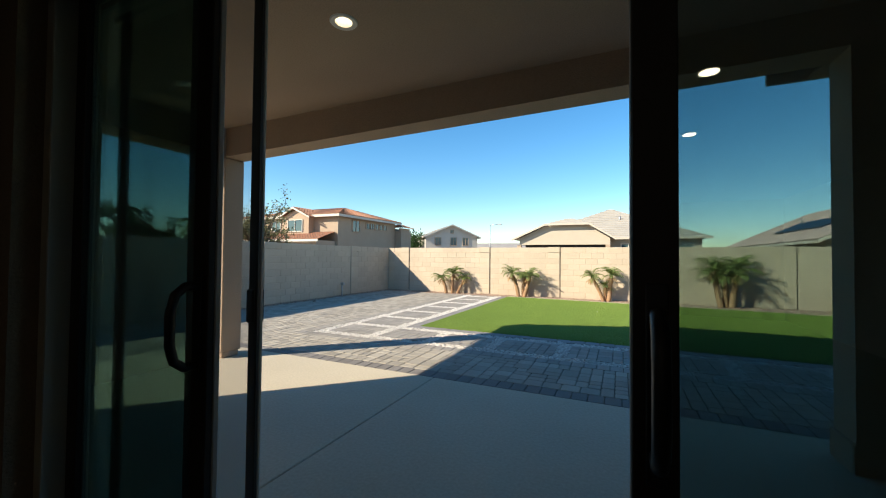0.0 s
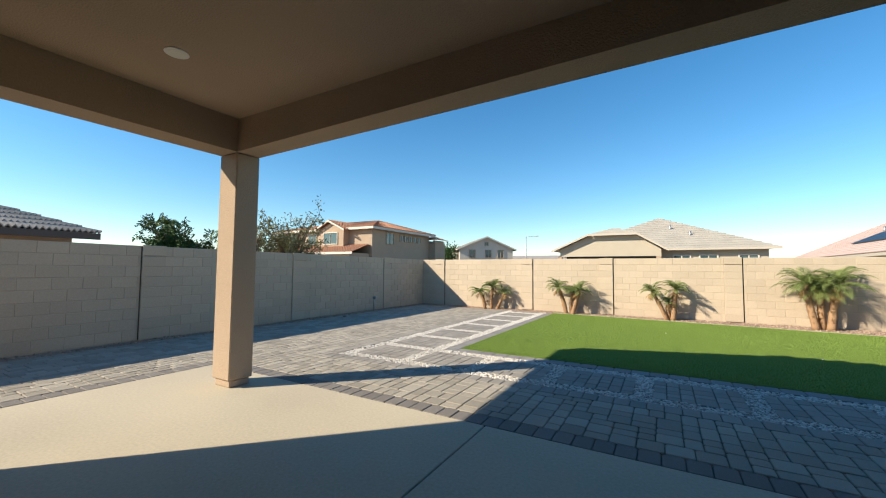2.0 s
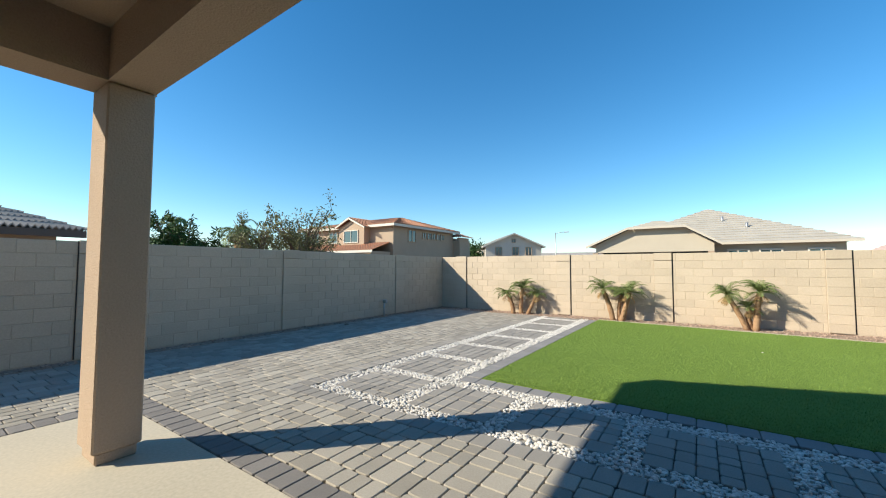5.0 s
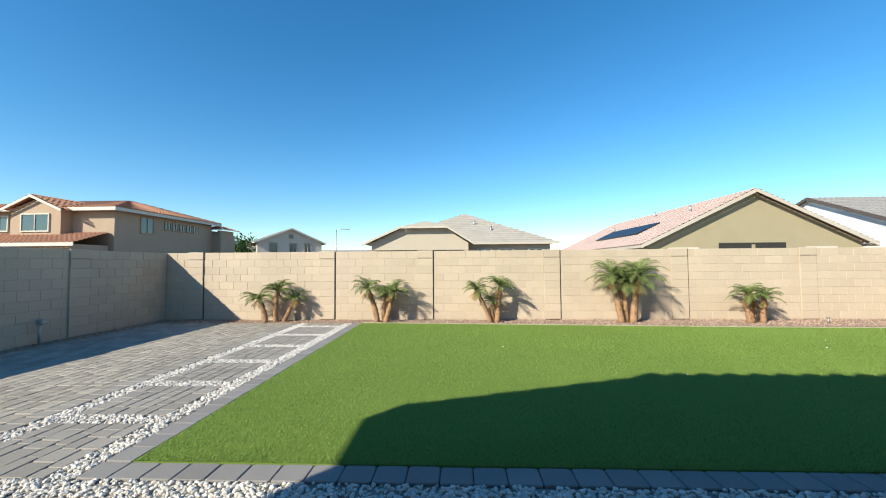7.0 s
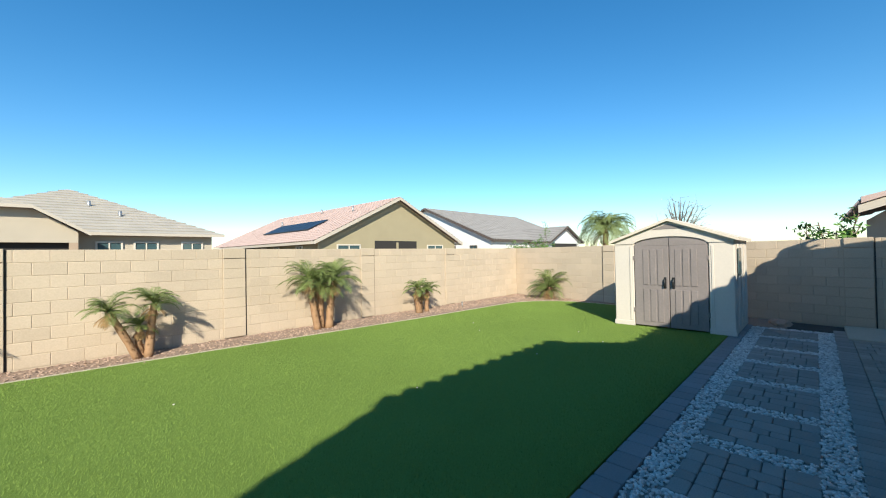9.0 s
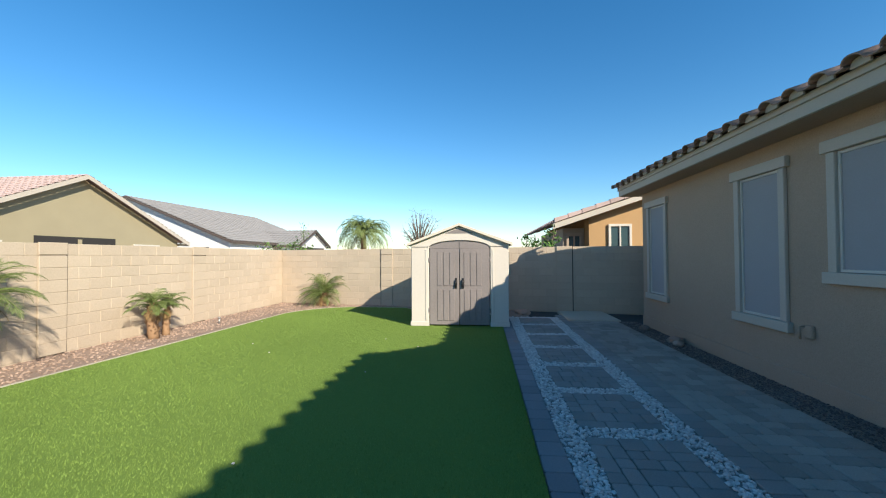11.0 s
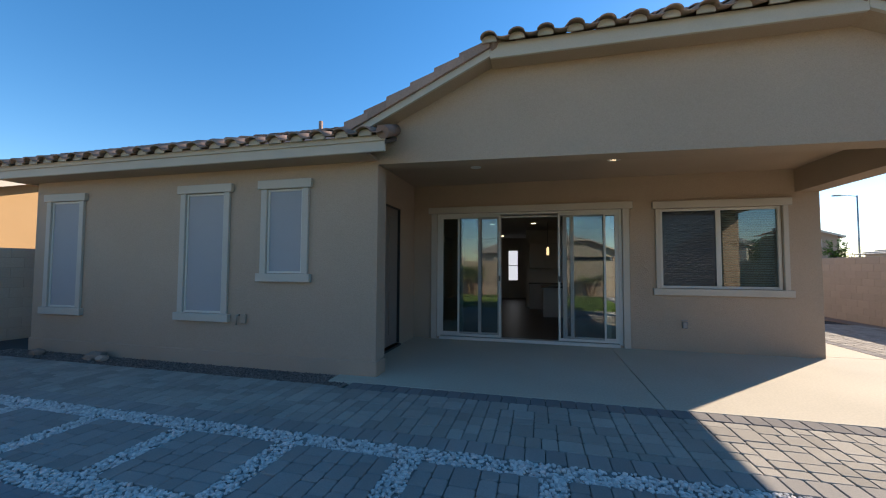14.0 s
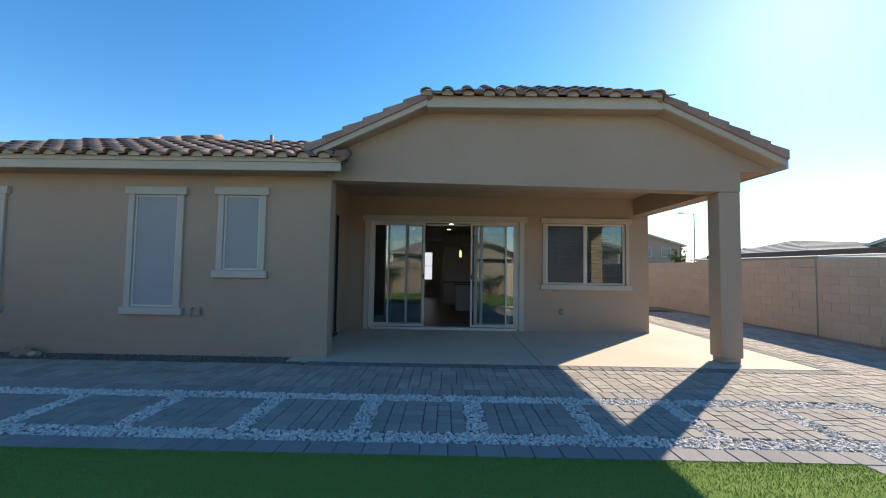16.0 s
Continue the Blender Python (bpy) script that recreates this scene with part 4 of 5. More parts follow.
for p, q in (((-6.65, 2.85), (-4.1, 3.98)), ((-4.1, 3.98), (-1.0, 3.98)), ((-1.0, 3.98), (0.8, 2.85))):
    prism(bm, [(p[0], 29.15, p[1] - 0.10), (q[0], 29.15, q[1] - 0.10), (q[0], 29.15, q[1] + 0.04), (p[0], 29.15, p[1] + 0.04)], (0, 0.05, 0))
part("porch_fascia", bm, TRIM, hc)
for x in (1.6, 3.1, 5.2):
    far_window(hc, x, 31.4, 1.6, 2.5, 0.9)
for x, y, z in ((2.2, 33.2, 4.15), (1.0, 34.5, 4.75)):
    part("roof_vent", make(tube, [(x, y, z - 0.3), (x, y, z + 0.2)], 0.08, 8), STEEL, hc)

# white house beyond, its ridge along x
he = gable_house("white_house", "off-white stucco house with slate grey tile roof", (30, 38, 0), -90, 18.8, 18, 3.1, 3.8, STUCCO_WHITE, TILE_SLATE, 20, 40, DARK_TRIM, 0.4)
far_window(he, -0.9, 0.0, 5.4, 6.0, 0.8, "x", -1, DARK_TRIM)
for x in (4.0, 7.0):
    far_window(he, x, 0.0, 1.5, 2.4, 0.8, "x", -1, DARK_TRIM)
hg = gable_house("white_house_wing", "off-white stucco gabled wing with dark fascia", (40.5, 26.2, 0), 0, 7.2, 6, 2.9, 1.6, STUCCO_WHITE, TILE_SLATE, 8, 16, DARK_TRIM, 0.4)
# the wing's patio is also a dark panel for its shade
part("patio_opening", boxed((-3.0, -0.03, 0), (2.9, 0.0, 2.6)), PATIO_SHADE, hg, "dark panel painted as covered patio shade")
# distant pale gable house
hb = gable_house("distant_house", "pale two-storey house with a grey roof, far off", (-24.8, 59.0, 0), 38, 9.0, 11, 5.0, 1.9, STUCCO_PALE, TILE_SLATE, 8, 0)
for x in (-2.4, 0.3, 2.4):
    far_window(hb, x, 0.0, 3.5, 4.7, 0.9, "x", -1, STUCCO)
far_window(hb, 0.0, 0.0, 5.5, 6.0, 0.5, "x", -1, STUCCO)
low = gable_house("distant_low_house", "low distant house with a brown roof", (-13.5, 75, 0), 90, 9, 14, 2.6, 1.7, STUCCO_BROWN, TILE_SLATE, 6, 0)

# golden house over the right wall
hf = thing("golden_house", "golden stucco house with a pink tile rake", "house", (14.2, 0, 0))
bm = bmesh.new()
prism(bm, [(0, 3.6, 0), (0, 3.6, 3.02), (0, -2.2, 4.9), (0, -8.0, 3.0), (0, -8.0, 0)], (9, 0, 0))
part("wall", bm, STUCCO_GOLD, hf)
bm = bmesh.new()
tiled_slope(bm, (-0.45, 4.9, 2.72), (9.5, 4.9, 2.72), (9.5, -2.2, 5.05), (-0.45, -2.2, 5.05), 16, 30, 0.08)
tiled_slope(bm, (9.5, -8.6, 2.9), (-0.45, -8.6, 2.9), (-0.45, -2.2, 5.05), (9.5, -2.2, 5.05), 12)
part("roof", bm, TILE_PINK, hf)
bm = bmesh.new()
prism(bm, [(-0.5, 4.95, 2.50), (-0.5, -2.2, 4.85), (-0.5, -2.2, 5.02), (-0.5, 4.95, 2.70)], (0.05, 0, 0))
part("rake_board", bm, TRIM, hf)
for k in range(15):
    y0 = 4.9 - k * 0.47
    bm = bmesh.new()
    prism(bm, [(-0.56, y0, 2.74 + k * 0.154), (-0.56, y0 - 0.45, 2.74 + (k + 1) * 0.154), (-0.56, y0 - 0.45, 2.86 + (k + 1) * 0.154), (-0.56, y0, 2.90 + k * 0.154)], (0.2, 0, 0))
    part("rake_tile", bm, TILE_PINK, hf)
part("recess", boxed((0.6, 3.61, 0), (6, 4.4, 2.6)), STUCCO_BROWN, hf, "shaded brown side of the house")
far_window(hf, 0.0, 2.55, 1.85, 2.6, 0.62, "y", -1, WHITE_TRIM)
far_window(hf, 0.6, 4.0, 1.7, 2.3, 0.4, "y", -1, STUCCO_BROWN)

# low pale house further along the street
hs = house_root("low_house", "low pale stucco house with shaded hip roof")
part("wall", boxed((-36, -26, 0), (-22.8, -14.2, 2.55)), STUCCO_PALE, hs)
bm = bmesh.new()
x0, x1, y0, y1, ez = -36.5, -22.3, -26.5, -13.7, 2.52
R0, R1 = (-30.0, -19.5, 4.0), (-26.0, -19.5, 4.0)
tiled_slope(bm, (x1, y1, ez), (x0, y1, ez), R0, R1, 12)
tiled_slope(bm, (x1, y0, ez), (x1, y1, ez), R1, R1, 12)
tiled_slope(bm, (x0, y0, ez), (x1, y0, ez), R1, R0, 12)
tiled_slope(bm, (x0, y1, ez), (x0, y0, ez), R0, R0, 12)
part("roof", bm, TILE_GREY, hs)
part("fascia", boxed((-36.5, -13.72, 2.36), (-22.3, -13.66, 2.56)), WHITE_TRIM, hs)

# neighbour over the left wall with grey barrel tiles
hl = house_root("left_neighbour_house", "tan stucco house with grey barrel tile hip roof")
part("wall", boxed((-28, -2.6, 0), (-16.6, 5.6, 2.5)), STUCCO, hl)
bm = bmesh.new()
x0, x1, y0, y1, ez = -28.5, -16.0, -3.1, 6.15, 2.52
R0, R1 = (-22.2, -0.9, 5.0), (-22.2, -0.3, 5.0)
tiled_slope(bm, (x1, y0, ez), (x1, y1, ez), R1, R0, 16, 64, 0.09)
tiled_slope(bm, (x1, y1, ez), (x0, y1, ez), R1, R1, 16, 40, 0.09)
tiled_slope(bm, (x0, y0, ez), (x1, y0, ez), R0, R0, 8)
tiled_slope(bm, (x0, y1, ez), (x0, y0, ez), R0, R1, 8)
part("roof", bm, TILE_SLATE, hl)
part("fascia", boxed((-16.06, -14.5, 2.32), (-16.0, 6.15, 2.53)), DARK_TRIM, hl)
# houses down the street, seen past the porch
h1 = gable_house("street_house", "two-storey stucco house with brown tile roof down the street", (-27.5, -44, 0), 170, 9, 10, 5.2, 1.5, STUCCO_BROWN, TILE_SLATE, 8, 0)
for x in (-2.5, 0.0, 2.5):
    far_window(h1, x, 0.0, 3.6, 4.7, 1.1, "x", -1)
h2 = gable_house("street_house", "low stucco house with a grey tile roof over the wall", (-30, -13.5, 0), 90, 13, 10, 2.9, 1.9, STUCCO_PALE, TILE_SLATE, 10, 0)
h3 = gable_house("street_house", "low stucco house with a grey tile roof down the street", (-34, -34, 0), 75, 10, 12, 2.8, 1.5, STUCCO_BROWN, TILE_SLATE, 8, 0)


def street_lamp(x, y, h, arm):
    s = thing("street_lamp", "slim galvanised street lamp with one arm", "street lamp", (x, y, 0), group="street lamps")
    part("pole", make(tube, [(0, 0, 0), (0, 0, h)], [0.10, 0.06], 8), STEEL, s)
    part("arm", make(tube, [(0, 0, h - 0.1), (arm * 0.6, 0, h), (arm * 1.4, 0, h + 0.05)], 0.04, 6), STEEL, s)
    part("lantern", boxed((arm * 1.3, -0.15, h - 0.03), (arm * 2.0, 0.15, h + 0.1), 0.03), STEEL, s)


street_lamp(-18.4, 60, 6.8, 1)
street_lamp(-30, -37.4, 8.7, 1)


# ---- plants ----
def frond(bm, base, yaw, lift, length, droop, leaf, n=18, mat=0, width=0.0036):
    """An arching feather frond: a rib and narrow leaflets along both sides."""
    base = Vector(base)
    pts, p, e = [base], base.copy(), lift
    for k in range(n):
        p = p + Vector((math.cos(yaw) * math.cos(e), math.sin(yaw) * math.cos(e), math.sin(e))) * (length / n)
        e -= droop / n * (0.5 + 1.2 * k / n)
        pts.append(p.copy())
    side = Vector((-math.sin(yaw), math.cos(yaw), 0))
    for k in range(n):
        a, b = pts[k], pts[k + 1]
        w = 0.010 * (1 - k / n) + 0.003
        for s in (side * w, Vector((0, 0, w))):
            f = bm.faces.new([bm.verts.new(q) for q in (a - s, a + s, b + s * 0.9, b - s * 0.9)])
            f.material_index = mat
        if k < 2:
            continue
        d = (b - a).normalized()
        size = leaf * math.sin(math.pi * min(1.0, (k + 1.5) / (n + 1)) ** 0.7) * random.uniform(0.8, 1.1)
        for s in (-1, 1):
            for off in (0.0, 0.33, 0.66):
                o = a.lerp(b, off)
                way = (side * s * 0.8 + d * 0.9 + Vector((0, 0, random.uniform(0.0, 0.35)))).normalized()
                tip = o + way * size - Vector((0, 0, size * random.uniform(0.15, 0.45)))
                mid = o.lerp(tip, 0.45) + Vector((0, 0, size * 0.10))
                f = bm.faces.new([bm.verts.new(q) for q in (o, mid - d * width, tip, mid + d * width)])
                f.material_index = mat


def palm_stem(root, at, top, radius, fronds, length, leaf, droop=1.5, dry=7, width=0.0036):
    """A leaning stubbly trunk with a crown of feather fronds."""
    a, b = Vector(at), Vector(top)
    bm = bmesh.new()
    n = 9
    bend = Vector((random.uniform(-0.05, 0.05), random.uniform(-0.04, 0.04), 0))
    path = [a.lerp(b, k / n) + bend * math.sin(math.pi * k / n) for k in range(n + 1)]
    tube(bm, path, [radius * (1.15 - 0.3 * k / n) * random.uniform(0.92, 1.08) for k in range(n + 1)], 9)
    for k in range(110):
        u = random.uniform(0.05, 1.0) ** 0.8
        c, t = a.lerp(b, u) + bend * math.sin(math.pi * u), random.uniform(0, math.tau)
        o = Vector((math.cos(t), math.sin(t), 0))
        r = radius * (1.12 - 0.3 * u)
        s = Vector((-o.y, o.x, 0)) * radius * 0.28
        q = [c + o * r * 0.8 - s, c + o * r * 0.8 + s, c + o * (r + radius * random.uniform(0.35, 0.95)) + Vector((0, 0, radius * random.uniform(0.7, 1.5)))]
        bm.faces.new([bm.verts.new(v) for v in q])
    trunk = part("trunk", bm, BARK, root)
    bm = bmesh.new()
    for k in range(fronds):
        y = math.tau * (k * 0.618) + random.uniform(-0.2, 0.2)
        lift = random.uniform(0.0, 1.45)
        frond(bm, path[-1] + Vector((0, 0, 0.02)), y, lift, length * random.uniform(0.8, 1.1), droop * random.uniform(0.8, 1.2) + lift * 0.5, leaf, width=width)
    part("crown", bm, FROND, root, "feathery green fronds")
    if dry:
        bm = bmesh.new()
        for k in range(dry):
            frond(bm, path[-1] - Vector((0, 0, 0.03)), random.uniform(0, math.tau), random.uniform(-0.9, -0.3), length * 0.55, 0.9, leaf * 0.7, 8)
        part("dry_frond", bm, DRY_FROND, root, "dead tan fronds")


def clump(x, y, stems, label):
    r = thing("pygmy_palm", label, "palm", (x, y, -0.03), group="pygmy date palms along the back wall")
    for at, top, rad, n, ln, leaf in stems:
        palm_stem(r, at, top, rad, round(n * 1.3), ln * 1.2, leaf * 1.12, droop=1.25)
    return r


BED_Y = 14.0
clump(-5.15, BED_Y, [((-0.15, 0, 0), (-0.35, 0.0, 0.62), 0.06, 16, 0.42, 0.17), ((0.1, 0.05, 0), (0.15, 0.05, 0.80), 0.06, 18, 0.45, 0.18), ((0.28, 0.1, 0), (0.55, 0.15, 0.6), 0.05, 10, 0.35, 0.15)], "small three-stemmed pygmy date palm against the wall")
clump(-2.25, BED_Y, [((-0.1, 0, 0), (-0.35, -0.02, 0.85), 0.065, 18, 0.45, 0.18), ((0.05, 0.1, 0), (0.1, 0.2, 0.7), 0.05, 12, 0.38, 0.16), ((0.12, -0.05, 0), (0.32, -0.05, 0.78), 0.065, 18, 0.45, 0.18)], "three-stemmed pygmy date palm against the wall")
clump(0.62, BED_Y - 0.05, [((-0.05, 0, 0), (-0.42, -0.02, 0.82), 0.055, 15, 0.40, 0.16), ((0.05, 0.08, 0), (0.0, 0.12, 0.5), 0.05, 9, 0.30, 0.14), ((0.1, 0, 0), (0.18, 0.02, 0.88), 0.06, 17, 0.42, 0.17)], "slender pygmy date palm with one leaning stem")
clump(3.95, BED_Y - 0.05, [((-0.12, 0, 0), (-0.30, -0.02, 1.12), 0.075, 26, 0.62, 0.24), ((0.02, 0.1, 0), (0.02, 0.12, 1.0), 0.07, 22, 0.58, 0.22), ((0.14, -0.04, 0), (0.30, -0.02, 1.10), 0.08, 28, 0.66, 0.24)], "tall full pygmy date palm with thick trunks")
clump(7.05, BED_Y - 0.1, [((-0.12, 0, 0), (-0.16, 0, 0.66), 0.085, 18, 0.45, 0.18), ((0.16, 0, 0), (0.20, 0, 0.60), 0.06, 12, 0.40, 0.17), ((0.02, 0.1, 0), (0.02, 0.1, 0.5), 0.06, 8, 0.3, 0.14)], "stout short pygmy date palm")
clump(12.0, 12.6, [((0, 0, 0), (0.02, 0, 0.42), 0.09, 34, 0.9, 0.24), ((0.12, 0.1, 0), (0.22, 0.1, 0.3), 0.07, 20, 0.7, 0.2)], "low bushy young palm beside the turf")


def leafy_tree(name, label, at, height, crown, leaves, leaf, leaf_mat, trunk_r=0.12, limbs=9, low=0.35, group=""):
    """Tapered trunk, forking limbs, and small leaves gathered on twigs with gaps between."""
    r = thing(name, label, "tree", at, group=group)
    bm = bmesh.new()
    tube(bm, [(0, 0, 0), (0.05, 0.03, height * 0.25), (0.0, 0.08, height * 0.5)], [trunk_r, trunk_r * 0.8, trunk_r * 0.55], 8)
    tips = []
    for k in range(limbs):
        y, z0 = math.tau * k / limbs + random.uniform(-0.3, 0.3), height * random.uniform(low * 0.6, 0.5)
        reach, zz = crown * random.uniform(0.55, 1.0), height * random.uniform(low + 0.15, 1.0)
        reach *= math.sqrt(max(0.15, 1 - ((zz / height - 0.65) / 0.5) ** 2))
        a, b = Vector((0, 0.05, z0)), Vector((math.cos(y) * reach, math.sin(y) * reach, zz))
        m = a.lerp(b, 0.5) + Vector((0, 0, height * 0.05))
        tube(bm, [a, m, b], [trunk_r * 0.45, trunk_r * 0.28, 0.012], 5)
        for j in range(7):
            u = random.uniform(0.35, 1.0)
            o = a.lerp(b, u)
            t = o + Vector((random.gauss(0, 1), random.gauss(0, 1), random.gauss(0.2, 0.8))) * crown * 0.24
            tube(bm, [o, t], [0.014, 0.005], 4)
            tips.append((o, t))
    part("trunk", bm, WOOD_BARK, r)
    verts, faces = [], []
    for k in range(leaves):
        o, t = random.choice(tips)
        c = o.lerp(t, random.uniform(0.3, 1.1)) + Vector((random.gauss(0, 1), random.gauss(0, 1), random.gauss(0, 1))) * crown * 0.07
        u = Vector((random.gauss(0, 1), random.gauss(0, 1), random.gauss(0, 1))).normalized()
        v = u.orthogonal().normalized()
        s = leaf * random.uniform(0.6, 1.3)
        i = len(verts)
        verts += [c - u * s, c + v * s * 0.4, c + u * s, c - v * s * 0.4]
        faces.append((i, i + 1, i + 2, i + 3))
    me = bpy.data.meshes.new("crown")
    me.from_pydata([tuple(v) for v in verts], [], faces)
    me.materials.append(leaf_mat)
    c = new("crown", me)
    c.parent = r
    return r


def feather_palm(at, height, length, fronds, label, leaf=0.5):
    r = thing("feather_palm", label, "palm", at)
    palm_stem(r, (0, 0, 0), (0.1, 0, height), 0.16, fronds, length, leaf, droop=2.3, dry=4, width=0.016)


leafy_tree("round_tree", "dense dark green round tree over the wall", (-20.3, 10.5, 0), 3.9, 1.5, 9000, 0.085, LEAF, 0.16, 26, 0.3)
leafy_tree("round_tree", "dense dark green bush over the wall", (-21.0, 12.6, 0), 2.7, 0.9, 2500, 0.08, LEAF, 0.1, 14, 0.3)
leafy_tree("desert_tree", "airy grey-green desert tree with sparse leaves", (-16.2, 14.0, 0), 4.5, 1.9, 5600, 0.065, LEAF_GREY, 0.14, 24, 0.3)
leafy_tree("desert_tree", "lower airy grey-green desert tree", (-16.6, 11.9, 0), 3.9, 1.3, 3400, 0.065, LEAF_GREY, 0.1, 16, 0.3)
leafy_tree("green_bush", "round dark bush beside a distant house", (-32.5, 57, 0), 5.4, 3.4, 5000, 0.22, LEAF, 0.2, 26, 0.2)
leafy_tree("lime_shrub", "bright green upright shrub showing over the garden wall", (13.2, 5.4, 0), 2.55, 0.75, 1600, 0.07, LEAF_BRIGHT, 0.06, 18, 0.3)
leafy_tree("hedge_shrub", "bright green shrub over the back wall", (20.5, 18.6, 0), 2.55, 1.7, 3000, 0.08, LEAF_BRIGHT, 0.08, 22, 0.3)
leafy_tree("bare_tree", "pale leafless tree with fine twigs", (30, 12.4, 0), 5.2, 1.6, 900, 0.05, TWIG, 0.12, 40, 0.3)
leafy_tree("street_tree", "green street tree in front of a far house", (-27.5, -36.0, 0), 4.8, 1.3, 1800, 0.12, LEAF_BRIGHT, 0.12, 16, 0.3)
leafy_tree("far_tree", "small dark distant tree", (-19.5, 75, 0), 4.2, 1.0, 900, 0.2, LEAF, 0.12, 12, 0.3)
leafy_tree("far_tree", "small dark distant tree", (-6.6, 50, 0), 3.6, 0.7, 700, 0.15, LEAF, 0.1, 10, 0.3)
feather_palm((22.3, 14.6, 0), 2.9, 2.3, 60, "drooping green queen palm over the wall", 0.55)
feather_palm((-20.8, 10.2, 0), 3.4, 0.9, 16, "feathery palm behind a round tree", 0.3)
feather_palm((-19.5, 12.6, 0), 2.4, 1.0, 16, "low feathery palm over the wall", 0.3)
feather_palm((-17.6, 11.6, 0), 3.0, 1.3, 14, "pale feathery palm over the wall", 0.35)
feather_palm((-9.3, 11.9, 0), 1.5, 0.6, 14, "small palm top behind the wall", 0.25)
feather_palm((19.0, 19.5, 0), 1.6, 0.8, 14, "spiky palm top behind the wall", 0.25)

# ---- small things ----
def loose(name, label, category, at, bm, mat):
    ob = part(name, bm, mat)
    ob.location = at
    return tagged(ob, label, category)


def stone_mesh(size, flat=0.6):
    bm = bmesh.new()
    bmesh.ops.create_icosphere(bm, subdivisions=2, radius=size)
    for v in bm.verts:
        v.co *= 1 + 0.35 * noise.noise(v.co * (1.6 / size) + Vector((size * 50, 0, 0)))
        v.co.z *= flat
    return bm


for x, y, s in ((8.55, 3.98, 0.11), (7.3, 3.95, 0.14), (7.05, 4.02, 0.09), (10.6, 6.3, 0.16), (10.85, 6.45, 0.10)):
    loose("garden_rock", "rough brown rock lying on the gravel", "rock", (x, y, 0.02), stone_mesh(s), ROCK)
for x, y in ((-6.9, 13.9), (-7.7, 9.2)):
    loose("garden_rock", "small brown rock near the wall", "rock", (x, y, 0.0), stone_mesh(0.06), ROCK)

out1 = thing("outlet_box", "grey weatherproof outlet cover on the stucco wall", "outlet", (4.65, YF, 0.70))
part("cover", boxed((-0.05, 0.001, -0.075), (0.05, 0.045, 0.075), 0.012), STUCCO, out1)
part("spout", make(tube, [(0.09, 0.0, 0.05), (0.09, 0.06, 0.05), (0.09, 0.06, -0.09)], 0.014, 8), STUCCO, out1)
out2 = thing("outlet_box", "grey weatherproof outlet cover on the porch wall", "outlet", (-2.17, YS, 0.47))
part("cover", boxed((-0.042, 0.001, -0.062), (0.042, 0.05, 0.062), 0.012), GREY_BOX, out2)
part("hinge", boxed((-0.05, 0.01, 0.076), (0.05, 0.03, 0.086)), GREY_BOX, out2)
dark = thing("wall_lantern", "small black wall lantern at the house corner", "wall lamp", (XH + 0.02, YS - 0.9, 1.15))
part("bracket", boxed((-0.05, -0.05, 0.0), (-0.021, 0.05, 0.2), 0.006), BLACK, dark)
part("lantern", boxed((-0.17, -0.06, -0.12), (-0.051, 0.06, 0.16), 0.02), BLACK, dark)
spig = thing("hose_bib", "grey standpipe with a tap beside the garden wall", "tap", (LEFT_X + 0.12, 11.15, -0.03))
part("pipe", make(tube, [(0, 0, 0), (0, 0, 0.42)], 0.025, 8), STEEL, spig)
part("tap", boxed((-0.04, -0.05, 0.40), (0.10, 0.05, 0.50), 0.02), STEEL, spig)
vent = thing("vent_pipe", "short roof vent pipe above the tiles", "vent pipe", (3.9, 3.0, 3.5))
part("pipe", make(tube, [(0, 0, 0), (0, 0, 0.42)], 0.035, 10), TILE, vent)
part("flashing", make(tube, [(0, 0, 0.05), (0, 0, 0.12)], [0.09, 0.05], 10), TILE, vent)
spk = thing("spray_head", "small grey irrigation riser in the gravel", "irrigation riser", (8.6, 13.75, -0.02))
part("riser", make(tube, [(0, 0, 0), (0, 0, 0.12)], 0.02, 8), STEEL, spk)
part("cap", make(tube, [(0, 0, 0.12), (0, 0, 0.16)], 0.03, 8), GREY_BOX, spk)
loose("stepping_slab", "pale concrete stepping slab by the right wall", "slab", (10.2, 4.75, -0.02), boxed((-0.75, -0.6, -0.03), (0.75, 0.6, 0.05), 0.012), SLAB)
for k in range(9):
    x, y = random.uniform(-2.2, 9.5), random.uniform(8.5, 13.0)
    if inside(x, y, LAWN) and not (7.9 < x < 10 and y < 9.2):
        loose("stray_pebble", "stray white pebble on the turf", "pebble", (x, y, 0.012), stone_mesh(0.012), PEBBLE)

# ---- gravel beds ----
bm = bmesh.new()
box(bm, (LEFT_X - 0.01, 13.2, -0.078), (RIGHT_X + 0.01, BACK_Y + 0.011, -0.022))
box(bm, (10.0, 6.2, -0.077), (RIGHT_X + 0.01, 13.2, -0.024))
box(bm, (LEFT_X - 0.011, -6, -0.077), (LEFT_X + 0.42, 13.2, -0.02))
box(bm, (XC + 0.26, YF + 0.021, -0.077), (XE + 0.4, 4.22, -0.02))
structure("gravel_bed", bm, EARTH, "tan gravel planting bed along the walls", "gravel bed")


